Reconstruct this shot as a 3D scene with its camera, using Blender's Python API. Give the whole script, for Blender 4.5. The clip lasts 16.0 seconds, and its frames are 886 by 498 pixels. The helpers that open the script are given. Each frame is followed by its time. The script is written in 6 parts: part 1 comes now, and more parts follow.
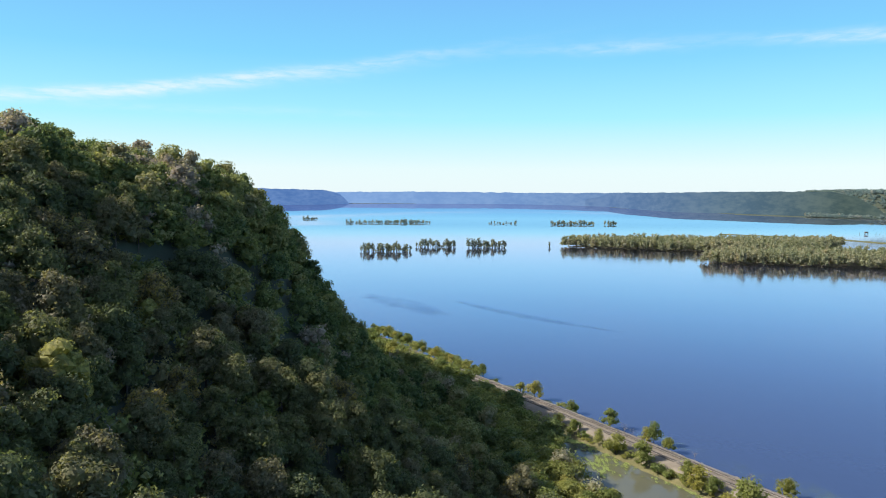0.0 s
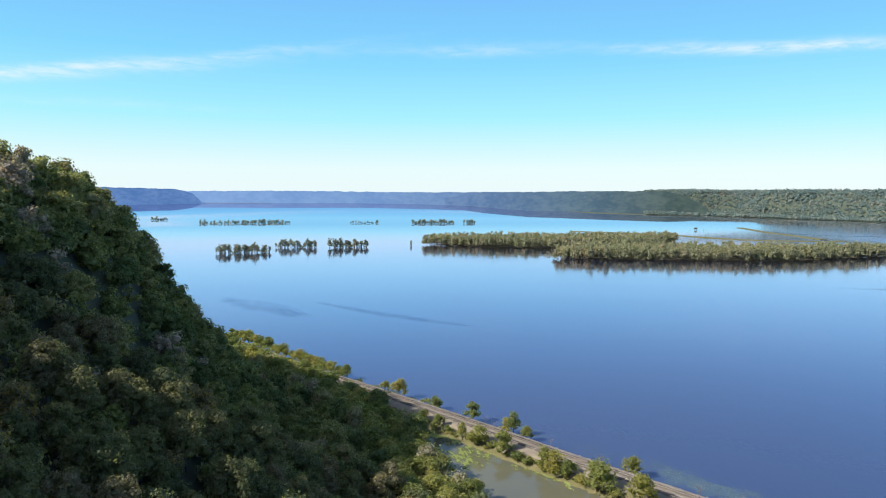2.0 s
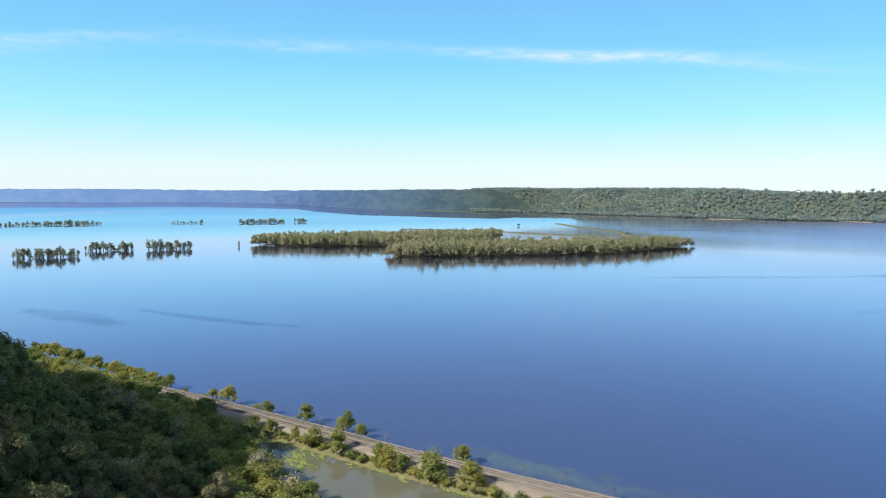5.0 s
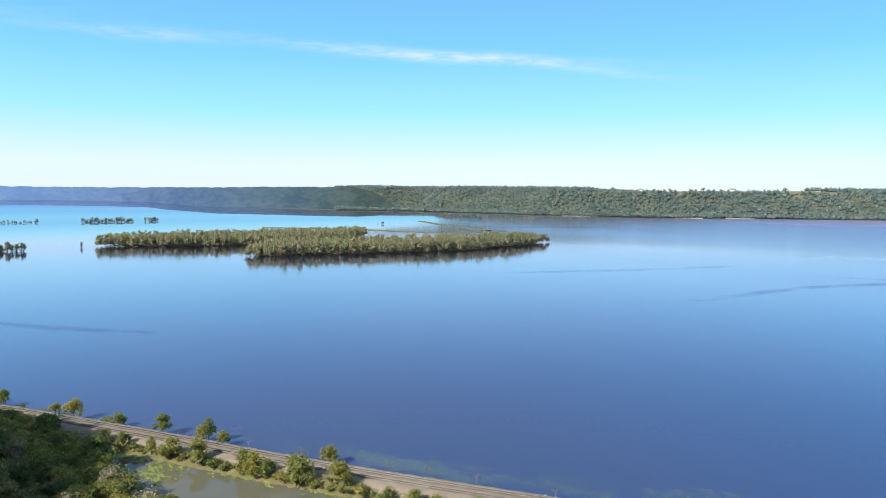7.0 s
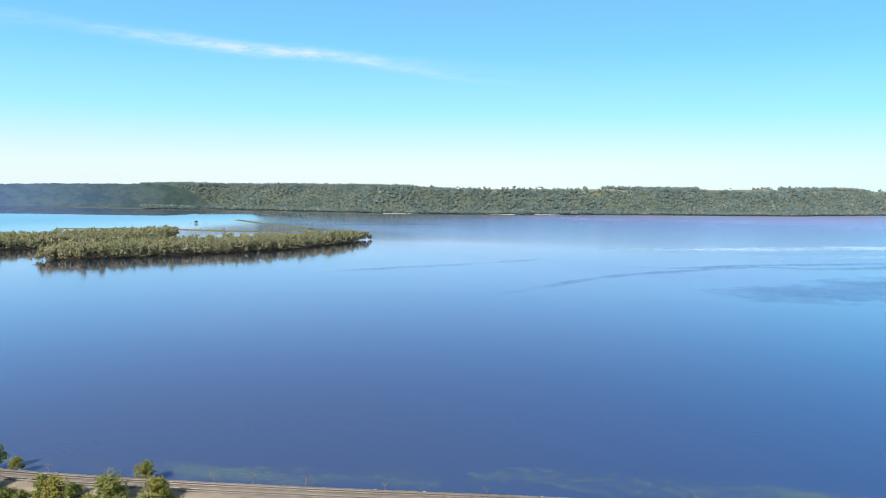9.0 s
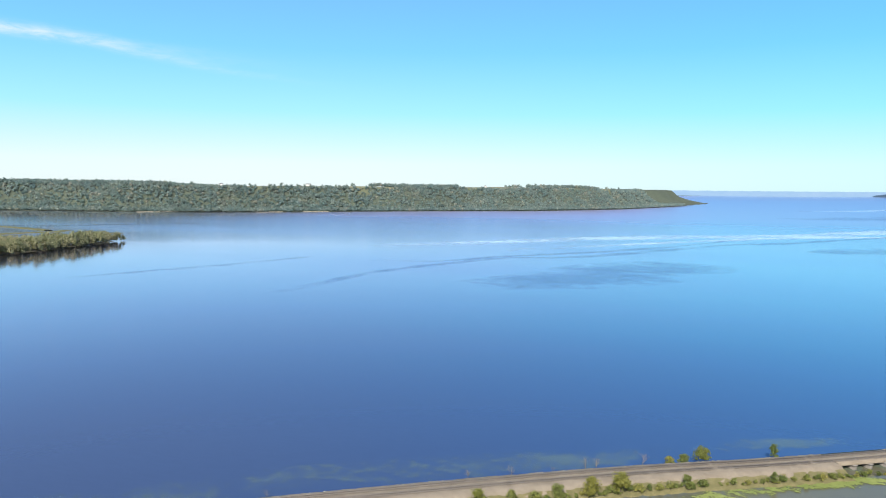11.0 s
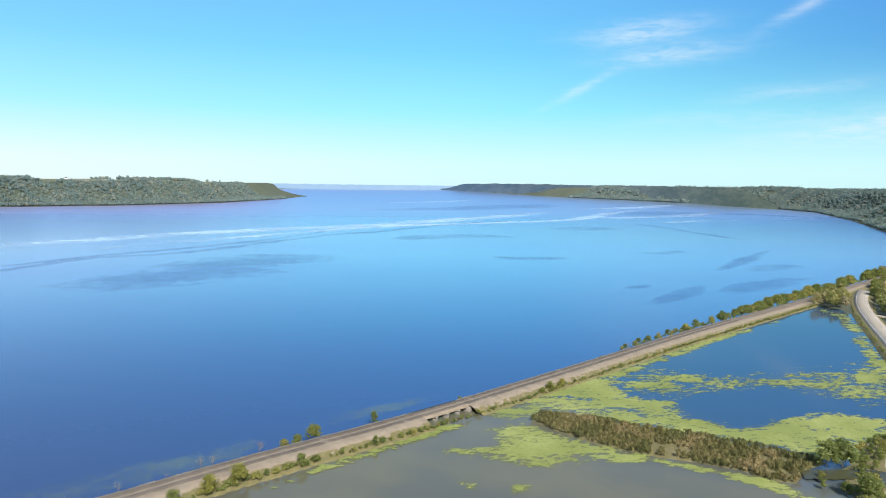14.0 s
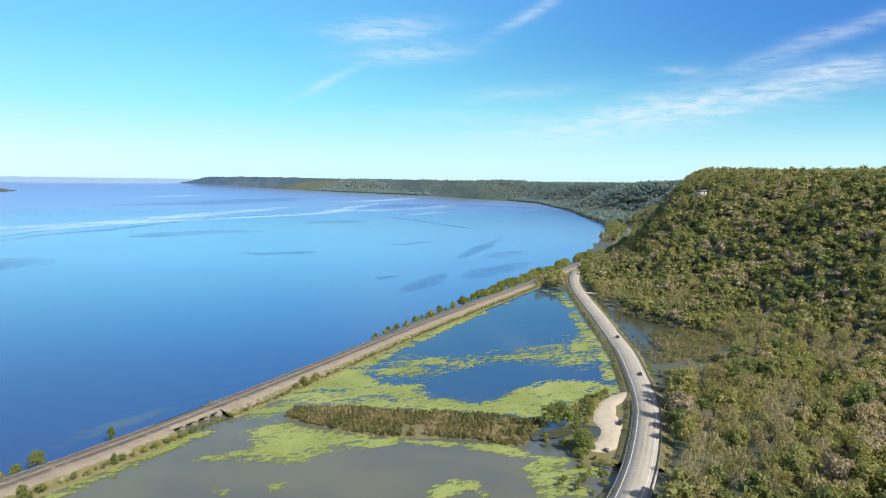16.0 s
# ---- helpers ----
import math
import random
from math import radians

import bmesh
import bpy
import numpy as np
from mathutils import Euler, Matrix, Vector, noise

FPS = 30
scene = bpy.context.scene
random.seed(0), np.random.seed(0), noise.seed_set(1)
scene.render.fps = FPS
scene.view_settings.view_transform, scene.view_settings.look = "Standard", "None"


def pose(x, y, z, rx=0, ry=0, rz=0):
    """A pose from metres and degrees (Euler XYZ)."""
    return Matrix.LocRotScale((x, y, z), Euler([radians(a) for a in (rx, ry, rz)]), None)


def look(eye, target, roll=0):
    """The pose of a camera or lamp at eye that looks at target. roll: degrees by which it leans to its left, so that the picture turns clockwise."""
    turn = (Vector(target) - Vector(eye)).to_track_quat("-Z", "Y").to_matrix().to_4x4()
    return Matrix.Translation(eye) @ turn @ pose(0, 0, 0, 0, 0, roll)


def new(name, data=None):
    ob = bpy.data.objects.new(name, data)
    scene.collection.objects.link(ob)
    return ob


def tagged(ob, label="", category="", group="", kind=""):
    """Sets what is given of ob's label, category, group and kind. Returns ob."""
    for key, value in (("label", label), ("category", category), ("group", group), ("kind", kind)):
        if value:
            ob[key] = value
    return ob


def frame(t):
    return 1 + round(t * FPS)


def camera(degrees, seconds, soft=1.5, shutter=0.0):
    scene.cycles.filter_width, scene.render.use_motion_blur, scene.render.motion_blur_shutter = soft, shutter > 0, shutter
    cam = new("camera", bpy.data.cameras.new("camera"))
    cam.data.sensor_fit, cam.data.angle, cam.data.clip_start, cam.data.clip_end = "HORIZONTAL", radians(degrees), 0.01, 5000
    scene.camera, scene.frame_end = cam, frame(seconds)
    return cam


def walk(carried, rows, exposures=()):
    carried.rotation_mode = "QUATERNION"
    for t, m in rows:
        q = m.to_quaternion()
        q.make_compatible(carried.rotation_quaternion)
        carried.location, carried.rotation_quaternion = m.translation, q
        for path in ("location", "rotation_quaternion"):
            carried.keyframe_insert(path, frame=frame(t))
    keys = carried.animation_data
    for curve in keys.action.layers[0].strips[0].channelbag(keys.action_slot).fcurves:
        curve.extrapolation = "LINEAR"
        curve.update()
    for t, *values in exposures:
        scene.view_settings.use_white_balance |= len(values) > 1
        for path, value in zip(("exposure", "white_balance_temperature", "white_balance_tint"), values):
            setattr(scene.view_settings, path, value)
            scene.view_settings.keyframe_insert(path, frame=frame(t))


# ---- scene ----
import itertools

# ---------------------------------------------------------------- camera
cam = camera(65.0, 16.0, soft=1.0)
# seconds, eye x y z, heading, pitch, roll
PATH = [
    (0, 0.10, -0.44, 98.64, 0.00, -4.54, 0.26),
    (0.5, -0.19, -0.61, 98.65, -2.94, -4.53, 0.25),
    (1, -0.35, -0.82, 98.70, -6.06, -4.52, 0.26),
    (1.5, -0.40, -1.12, 98.77, -8.80, -4.53, 0.27),
    (2, -0.37, -1.50, 98.87, -11.38, -4.55, 0.28),
    (2.5, -0.27, -1.86, 98.96, -13.76, -4.56, 0.28),
    (3, -0.15, -2.23, 99.04, -15.97, -4.56, 0.29),
    (3.5, -0.07, -2.68, 99.22, -18.32, -4.57, 0.26),
    (6, -0.55, -4.73, 100.03, -30.27, -4.72, 0.33),
    (6.5, -0.95, -5.16, 100.23, -33.27, -4.75, 0.39),
    (7, -1.32, -5.53, 100.37, -36.30, -4.78, 0.42),
    (7.5, -1.73, -5.76, 100.48, -39.39, -4.81, 0.45),
    (8, -2.16, -5.81, 100.54, -42.85, -4.84, 0.48),
    (8.5, -2.53, -5.83, 100.58, -46.74, -4.85, 0.51),
    (11, -5.71, -5.02, 100.46, -69.83, -4.93, 0.59),
    (11.5, -6.40, -4.97, 100.45, -75.05, -4.93, 0.66),
    (12, -6.96, -4.88, 100.44, -80.82, -4.93, 0.71),
    (12.5, -7.42, -4.76, 100.41, -86.17, -4.96, 0.71),
    (13, -7.88, -4.61, 100.39, -91.12, -5.01, 0.77),
    (13.5, -8.44, -4.55, 100.42, -96.33, -5.04, 0.80),
    (14, -8.94, -4.47, 100.46, -101.70, -5.11, 0.82),
    (14.5, -9.50, -4.42, 100.59, -106.86, -5.17, 0.81),
    (15, -10.08, -4.34, 100.80, -111.83, -5.26, 0.82),
    (15.5, -10.74, -4.32, 101.07, -116.91, -5.33, 0.85),
    (16, -11.52, -4.17, 101.38, -122.10, -5.37, 0.84),
]


def aimed(x, y, z, yaw, pitch, roll):
    a, p = radians(yaw), radians(pitch)
    way = Vector((-math.sin(a) * math.cos(p), math.cos(a) * math.cos(p), math.sin(p)))
    eye = Vector((x, y, z))
    return look(eye, eye + 10 * way, roll)


walk(cam, [(t, aimed(*p)) for t, *p in PATH], exposures=[(0.0, 0.69), (16.0, 0.69)])

# ---------------------------------------------------------------- sky and sun
SUN_FROM = Vector((-0.99, -0.12, 0.0)).normalized()   # level direction towards the sun
SUN_HEIGHT = radians(38)
sun_way = Vector((SUN_FROM.x * math.cos(SUN_HEIGHT), SUN_FROM.y * math.cos(SUN_HEIGHT), math.sin(SUN_HEIGHT)))
sun = new("sun", bpy.data.lights.new("sun", "SUN"))
sun.data.energy, sun.data.angle, sun.data.color = 5.0, radians(0.53), (1.0, 0.93, 0.82)
sun.matrix_world = look((0, 0, 900), Vector((0, 0, 900)) - sun_way)


class Nodes:
    """Short hand for building node trees."""

    def __init__(self, tree):
        self.tree = tree
        tree.nodes.clear()

    def add(self, kind, ins=None, **props):
        n = self.tree.nodes.new(kind)
        for k, v in props.items():
            setattr(n, k, v)
        for k, v in (ins or {}).items():
            self.put(n.inputs[k], v)
        return n

    def put(self, socket, v):
        if isinstance(v, bpy.types.NodeSocket):
            self.tree.links.new(v, socket)
        elif isinstance(v, (tuple, list)) and len(v) == 3 and socket.type == "RGBA":
            socket.default_value = (*v, 1)
        else:
            socket.default_value = v

    def math(self, op, a, b=0.0, c=0.0, clamp=False):
        n = self.add("ShaderNodeMath", {0: a, 1: b, 2: c}, operation=op)
        n.use_clamp = clamp
        return n.outputs[0]

    def noise(self, vector, scale, detail=3.0, rough=0.5, dist=0.0):
        return self.add("ShaderNodeTexNoise", {"Vector": vector, "Scale": scale, "Detail": detail, "Roughness": rough,
                                               "Distortion": dist}).outputs["Fac"]

    def span(self, v, a, b, c=0.0, d=1.0, smooth=True):
        n = self.add("ShaderNodeMapRange", {"Value": v, "From Min": a, "From Max": b, "To Min": c, "To Max": d})
        n.interpolation_type = "SMOOTHSTEP" if smooth else "LINEAR"
        return n.outputs[0]

    def mix(self, f, a, b):
        n = self.add("ShaderNodeMix", data_type="RGBA")
        self.put(n.inputs["Factor"], f)
        self.put(n.inputs[6], a)
        self.put(n.inputs[7], b)
        return n.outputs[2]

    def ramp(self, f, stops):
        n = self.add("ShaderNodeValToRGB", {"Fac": f})
        e = n.color_ramp.elements
        while len(e) < len(stops):
            e.new(0.5)
        for k, (p, c) in zip(e, stops):
            k.position, k.color = p, (*c, 1)
        return n.outputs[0]

    def scaled(self, vector, s, rot=(0, 0, 0)):
        return self.add("ShaderNodeMapping", {"Vector": vector, "Scale": s, "Rotation": rot}).outputs[0]


world = bpy.data.worlds.new("sky")
scene.world = world
world.use_nodes = True
N = Nodes(world.node_tree)
sky = N.add("ShaderNodeTexSky", sky_type="NISHITA", sun_disc=False, sun_elevation=SUN_HEIGHT,
            sun_rotation=math.atan2(SUN_FROM.x, SUN_FROM.y), altitude=250.0, air_density=1.0, dust_density=0.6, ozone_density=1.6)
spot = N.add("ShaderNodeTexCoord").outputs["Generated"]
sep = N.add("ShaderNodeSeparateXYZ", {"Vector": spot})
yaw_deg = N.math("MULTIPLY", N.math("ARCTAN2", N.math("MULTIPLY", sep.outputs[0], -1.0), sep.outputs[1]), 57.29578)
el_deg = N.math("MULTIPLY", N.math("ARCSINE", sep.outputs[2]), 57.29578)
both = N.add("ShaderNodeCombineXYZ", {0: yaw_deg, 1: el_deg}).outputs[0]
wob = N.noise(N.scaled(both, (0.10, 0.35, 1)), 1.0, 4, 0.6)
fine = N.noise(N.scaled(both, (0.45, 2.2, 1), (0, 0, 0.06)), 1.0, 6, 0.62, 0.4)
# cirrus streaks: heading, elevation, half length, half thickness, tilt (degrees up per degree of heading), strength
STREAKS = [
    (24.0, 7.6, 14, 0.45, -0.12, 0.75), (11.0, 9.6, 12, 0.40, -0.15, 0.42), (-2.5, 11.1, 8, 0.5, -0.06, 0.12),
    (-14.0, 11.3, 5, 0.5, 0.0, 0.38), (20.0, 6.4, 16, 0.35, 0.0, 0.16),
    (-36.0, 10.7, 11, 0.42, 0.055, 0.75), (-47.0, 9.6, 8, 0.3, 0.11, 0.3),
    (-117.0, 12.0, 4.2, 0.75, -0.06, 0.62), (-119.0, 10.3, 4.5, 0.7, -0.05, 0.5), (-112.5, 7.9, 2.4, 0.35, -0.5, 0.45),
    (-129.0, 13.4, 2.8, 0.5, -0.55, 0.4), (-146.0, 7.0, 15, 1.0, -0.17, 0.62), (-138.0, 5.2, 12, 1.6, -0.1, 0.3),
    (-150.0, 10.6, 7, 0.6, -0.3, 0.4), (-128.0, 7.2, 5, 0.6, -0.1, 0.26), (-140.5, 8.9, 1.5, 0.4, 0.0, 0.35),
    (-150.0, 8.6, 3, 0.5, 0.0, 0.4), (-122.0, 5.4, 6, 0.6, 0.0, 0.2),
]
cover = 0.0
for h0, e0, ln, th, tilt, power in STREAKS:
    dx = N.math("SUBTRACT", yaw_deg, h0)
    dy = N.math("SUBTRACT", N.math("SUBTRACT", el_deg, N.math("MULTIPLY_ADD", wob, 1.2, e0 - 0.6)), N.math("MULTIPLY", dx, tilt))
    q = N.math("ADD", N.math("POWER", N.math("DIVIDE", dx, ln), 2.0), N.math("POWER", N.math("DIVIDE", dy, th), 2.0))
    g = N.math("MULTIPLY", N.math("EXPONENT", N.math("MULTIPLY", q, -1.0)), power)
    cover = N.math("ADD", cover, g)
cover = N.math("MULTIPLY", cover, N.span(fine, 0.25, 0.72, 0.25, 1.25), clamp=True)
# clear autumn air: milky at the skyline, cyan above it, deep blue higher up and away from the sun
air = N.ramp(N.math("DIVIDE", el_deg, 40.0), [(0.0, (0.80, 0.95, 1.0)), (0.05, (0.76, 0.95, 1.0)), (0.15, (0.36, 0.86, 1.0)), (0.27, (0.20, 0.66, 1.0)),
                                             (0.42, (0.16, 0.49, 0.98)), (0.72, (0.30, 0.46, 0.78)), (1.0, (0.40, 0.47, 0.66))])
cool_air = N.mix(1.0, air, (0.72, 0.98, 1.0))
cool_air.node.blend_type = "MULTIPLY"
air = N.mix(N.span(yaw_deg, -50.0, -115.0), air, cool_air)
deep = N.math("MULTIPLY", N.span(yaw_deg, -98.0, -158.0), N.span(el_deg, 1.0, 11.0))
dark_air = N.mix(1.0, air, (0.20, 0.36, 0.70))
dark_air.node.blend_type = "MULTIPLY"
air = N.mix(deep, air, dark_air)
sky_part = N.mix(1.0, sky.outputs[0], (0.275, 0.235, 0.21))
sky_part.node.blend_type = "MULTIPLY"
clear = N.mix(N.span(el_deg, 12.0, 42.0, 0.92, 0.25), sky_part, air)
veil = N.mix(N.math("MULTIPLY", cover, 0.75), clear, (0.90, 0.98, 1.05))
N.add("ShaderNodeOutputWorld", {"Surface": N.add("ShaderNodeBackground", {"Color": veil, "Strength": 0.62}).outputs[0]})

# ---------------------------------------------------------------- materials


def material(name):
    m = bpy.data.materials.new(name)
    m.use_nodes = True
    return m, Nodes(m.node_tree)


def finish(n, shader):
    n.add("ShaderNodeOutputMaterial", {"Surface": shader})


def place_of(n):
    return n.add("ShaderNodeNewGeometry").outputs["Position"]


def surface(name, stops, scale, rough=0.85, bump=0.0, fine_scale=None, metal=0.0, spread=0.55, detail=5.0):
    """A rough surface: two scales of noise through a colour ramp, with fine relief."""
    m, n = material(name)
    p = place_of(n)
    big = n.noise(p, scale, detail, 0.6)
    small = n.noise(p, fine_scale or scale * 9, 3, 0.6)
    f = n.math("ADD", n.math("MULTIPLY", big, spread), n.math("MULTIPLY", small, 1 - spread))
    col = n.ramp(f, [(q, tuple(k * 0.76 for k in c)) for q, c in stops])
    ins = {"Base Color": col, "Roughness": rough, "Metallic": metal}
    if bump:
        ins["Normal"] = n.add("ShaderNodeBump", {"Height": small, "Strength": bump, "Distance": 0.2}).outputs[0]
    finish(n, n.add("ShaderNodeBsdfPrincipled", ins).outputs[0])
    return m


def foliage(name, stops, through_light=0.3, tone="tone", mottle=0.5):
    """Leaves: colour by the tree's own tone, by each spray and by clusters within the crown."""
    m, n = material(name)
    attr = n.add("ShaderNodeAttribute", attribute_name="tone").outputs["Fac"]
    own = n.add("ShaderNodeObjectInfo").outputs["Random"] if tone == "object" else attr
    leaf = n.add("ShaderNodeNewGeometry").outputs["Random Per Island"]
    clus = n.noise(place_of(n), mottle, 3, 0.65)
    f = n.math("ADD", n.math("MULTIPLY", own, 0.8), n.math("ADD", n.math("MULTIPLY", leaf, 0.12), n.math("MULTIPLY", n.math("SUBTRACT", clus, 0.35), 0.25)))
    col = n.ramp(f, stops)
    val = n.add("ShaderNodeHueSaturation", {"Color": col, "Value": n.math("MULTIPLY", n.math("MULTIPLY_ADD", leaf, 0.4, 0.8), n.span(clus, 0.3, 0.7, 0.72, 1.3))}).outputs[0]
    a = n.add("ShaderNodeBsdfPrincipled", {"Base Color": val, "Roughness": 0.6, "Specular IOR Level": 0.25}).outputs[0]
    glow = n.mix(1.0, val, (1.75, 1.7, 1.0))
    glow.node.blend_type = "MULTIPLY"
    b = n.add("ShaderNodeBsdfTranslucent", {"Color": glow}).outputs[0]
    finish(n, n.add("ShaderNodeMixShader", {0: through_light, 1: a, 2: b}).outputs[0])
    return m


M_LEAF = foliage("autumn_leaves", [(0.0, (0.056, 0.094, 0.036)), (0.25, (0.104, 0.140, 0.053)), (0.45, (0.163, 0.188, 0.066)), (0.6, (0.211, 0.216, 0.086)),
                                   (0.72, (0.231, 0.219, 0.124)), (0.84, (0.242, 0.224, 0.180)), (0.93, (0.258, 0.219, 0.200)), (1.0, (0.367, 0.305, 0.080))], 0.38)
M_LEAF_OWN = foliage("tree_leaves", [(0.0, (0.060, 0.078, 0.042)), (0.3, (0.094, 0.116, 0.054)), (0.55, (0.128, 0.140, 0.062)), (0.7, (0.140, 0.136, 0.076)),
                                     (0.85, (0.155, 0.142, 0.09)), (0.93, (0.26, 0.215, 0.06)), (1.0, (0.15, 0.12, 0.08))], 0.42, tone="object", mottle=0.8)
# haze over the water painted in: leaves lightened towards blue-grey
M_ISLE = foliage("hazed_islet_leaves", [(0.0, (0.150, 0.181, 0.144)), (0.6, (0.206, 0.225, 0.169)), (1.0, (0.263, 0.263, 0.194))], 0.42, tone="object")
M_WILLOW = foliage("shore_leaves", [(0.0, (0.098, 0.132, 0.041)), (0.5, (0.167, 0.190, 0.057)), (0.8, (0.230, 0.230, 0.071)),
                                    (1.0, (0.310, 0.270, 0.076))], 0.45, tone="object", mottle=0.9)
M_WOODS = foliage("valley_leaves", [(0.0, (0.081, 0.111, 0.040)), (0.25, (0.130, 0.153, 0.053)), (0.45, (0.190, 0.195, 0.067)), (0.6, (0.232, 0.218, 0.084)),
                                    (0.72, (0.253, 0.224, 0.124)), (0.84, (0.267, 0.229, 0.168)), (0.93, (0.288, 0.234, 0.183)), (1.0, (0.393, 0.305, 0.073))], 0.42)
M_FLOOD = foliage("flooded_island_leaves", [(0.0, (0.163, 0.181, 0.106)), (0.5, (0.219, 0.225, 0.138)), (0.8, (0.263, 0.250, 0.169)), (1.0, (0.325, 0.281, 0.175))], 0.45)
M_GOLD = foliage("yellowing_leaves", [(0.0, (0.15, 0.17, 0.045)), (0.6, (0.20, 0.20, 0.05)), (1.0, (0.27, 0.24, 0.06))], 0.45, tone="object", mottle=0.9)
M_MARSH = foliage("marsh_leaves", [(0.0, (0.09, 0.10, 0.036)), (0.5, (0.15, 0.14, 0.056)), (0.8, (0.21, 0.175, 0.085)), (1.0, (0.28, 0.225, 0.126))], 0.3)
# bluer and paler leaves: air haze of the far bluffs painted into the colour
M_LEAF_HAZE = foliage("hazed_leaves", [(0.0, (0.092, 0.152, 0.162)), (0.4, (0.135, 0.190, 0.190)), (0.7, (0.186, 0.222, 0.206)), (1.0, (0.270, 0.260, 0.223))], 0.42, mottle=0.12)
M_BARK = surface("bark", [(0.3, (0.07, 0.055, 0.042)), (0.7, (0.18, 0.155, 0.13))], 3.0, 0.9, 0.4)
M_TWIG = surface("grey_twigs", [(0.3, (0.15, 0.125, 0.11)), (0.7, (0.30, 0.27, 0.25))], 3.0, 0.9)
M_BALLAST = surface("ballast", [(0.3, (0.185, 0.152, 0.112)), (0.5, (0.265, 0.222, 0.166)), (0.7, (0.35, 0.30, 0.23))], 0.25, 0.95, 0.6, 5.0)
M_TIE = surface("ties", [(0.3, (0.10, 0.087, 0.072)), (0.7, (0.20, 0.175, 0.15))], 1.5, 0.9)
M_RAIL = surface("rail_steel", [(0.3, (0.15, 0.125, 0.11)), (0.7, (0.28, 0.25, 0.225))], 2.0, 0.5, metal=0.6)
M_CONCRETE = surface("concrete", [(0.3, (0.30, 0.28, 0.25)), (0.7, (0.48, 0.46, 0.42))], 0.8, 0.9, 0.2)
# concrete slabs: joints every five metres, darker wheel tracks, patches and cracks
M_ROAD, n = material("road_concrete")
p = place_of(n)
across = n.add("ShaderNodeAttribute", attribute_name="across").outputs["Fac"]
along = n.add("ShaderNodeAttribute", attribute_name="along").outputs["Fac"]
base = n.ramp(n.math("ADD", n.math("MULTIPLY", n.noise(p, 0.12, 5, 0.65), 0.5), n.math("MULTIPLY", n.noise(p, 2.0, 3, 0.6), 0.5)),
              [(0.3, (0.22, 0.20, 0.17)), (0.5, (0.29, 0.268, 0.23)), (0.72, (0.36, 0.335, 0.29))])
track = n.math("SUBTRACT", 1.0, n.span(n.math("ABSOLUTE", n.math("SUBTRACT", n.math("ABSOLUTE", n.math("SUBTRACT", n.math("ABSOLUTE", across), 1.9)), 0.9)), 0.1, 0.55))
track = n.math("MULTIPLY", track, n.span(n.noise(n.scaled(p, (0.05, 0.05, 1)), 1.0, 4, 0.6), 0.3, 0.7, 0.1, 0.5))
worn = n.mix(track, base, (0.165, 0.153, 0.138))
joint = n.math("LESS_THAN", n.math("FRACT", n.math("DIVIDE", along, 5.0)), 0.045)
seam = n.math("LESS_THAN", n.math("ABSOLUTE", n.math("SUBTRACT", n.math("ABSOLUTE", across), 3.6)), 0.07)
worn = n.mix(n.math("MULTIPLY", n.math("MAXIMUM", joint, seam), n.span(n.noise(p, 0.3, 2, 0.5), 0.35, 0.6, 0.15, 0.6)), worn, (0.13, 0.12, 0.11))
finish(n, n.add("ShaderNodeBsdfPrincipled", {"Base Color": worn, "Roughness": 0.9, "Specular IOR Level": 0.3}).outputs[0])
M_GRAVEL = surface("gravel", [(0.3, (0.40, 0.34, 0.25)), (0.7, (0.58, 0.51, 0.39))], 0.3, 0.95, 0.3, 4.0)
M_VERGE = surface("rough_grass", [(0.25, (0.085, 0.09, 0.03)), (0.5, (0.16, 0.145, 0.06)), (0.75, (0.28, 0.235, 0.12))], 0.3, 0.95, 0.6, 2.0)
M_PAINT = surface("road_paint", [(0.3, (0.62, 0.61, 0.58)), (0.7, (0.80, 0.79, 0.76))], 1.0, 0.8)
M_YELLOW = surface("yellow_paint", [(0.3, (0.50, 0.40, 0.10)), (0.7, (0.62, 0.50, 0.13))], 1.0, 0.8)
M_STEEL = surface("galvanised_steel", [(0.3, (0.40, 0.40, 0.40)), (0.7, (0.56, 0.56, 0.56))], 2.0, 0.45, metal=0.5)
M_SAND = surface("shore_mud", [(0.3, (0.16, 0.14, 0.09)), (0.7, (0.30, 0.27, 0.19))], 0.1, 0.95)
M_REED = surface("marsh_grass", [(0.3, (0.07, 0.085, 0.03)), (0.7, (0.17, 0.16, 0.06))], 0.05, 0.95, 0.3, 0.6)

# the river: clear ripples, calmer slicks and weed streaks drawn out by the current
M_WATER, n = material("river_water")
p = place_of(n)
wp = n.add("ShaderNodeSeparateXYZ", {"Vector": p})
patch = n.noise(n.scaled(p, (0.004, 0.0009, 1), (0, 0, radians(-55))), 1.0, 4, 0.55)
breeze = n.math("MAXIMUM", n.span(wp.outputs[1], 1000.0, 100.0, 0.0, 0.9), n.span(wp.outputs[1], 1500.0, 2600.0, 0.0, 0.35))
breeze = n.math("MAXIMUM", breeze, n.span(wp.outputs[0], 900.0, 1500.0, 0.0, 0.9))
wind = n.math("ADD", breeze, n.math("MULTIPLY", n.math("SUBTRACT", patch, 0.5), 0.9), clamp=True)
rip = n.math("ADD", n.noise(n.scaled(p, (0.55, 0.9, 1)), 1.0, 2, 0.5), n.math("MULTIPLY", n.noise(p, 0.12, 2, 0.5), 1.5))
bump = n.add("ShaderNodeBump", {"Height": rip, "Strength": n.math("MULTIPLY", n.span(wind, 0, 1, 0.05, 0.16, False), n.span(wp.outputs[1], 1100.0, 2300.0, 1.0, 0.08)), "Distance": 0.12}).outputs[0]
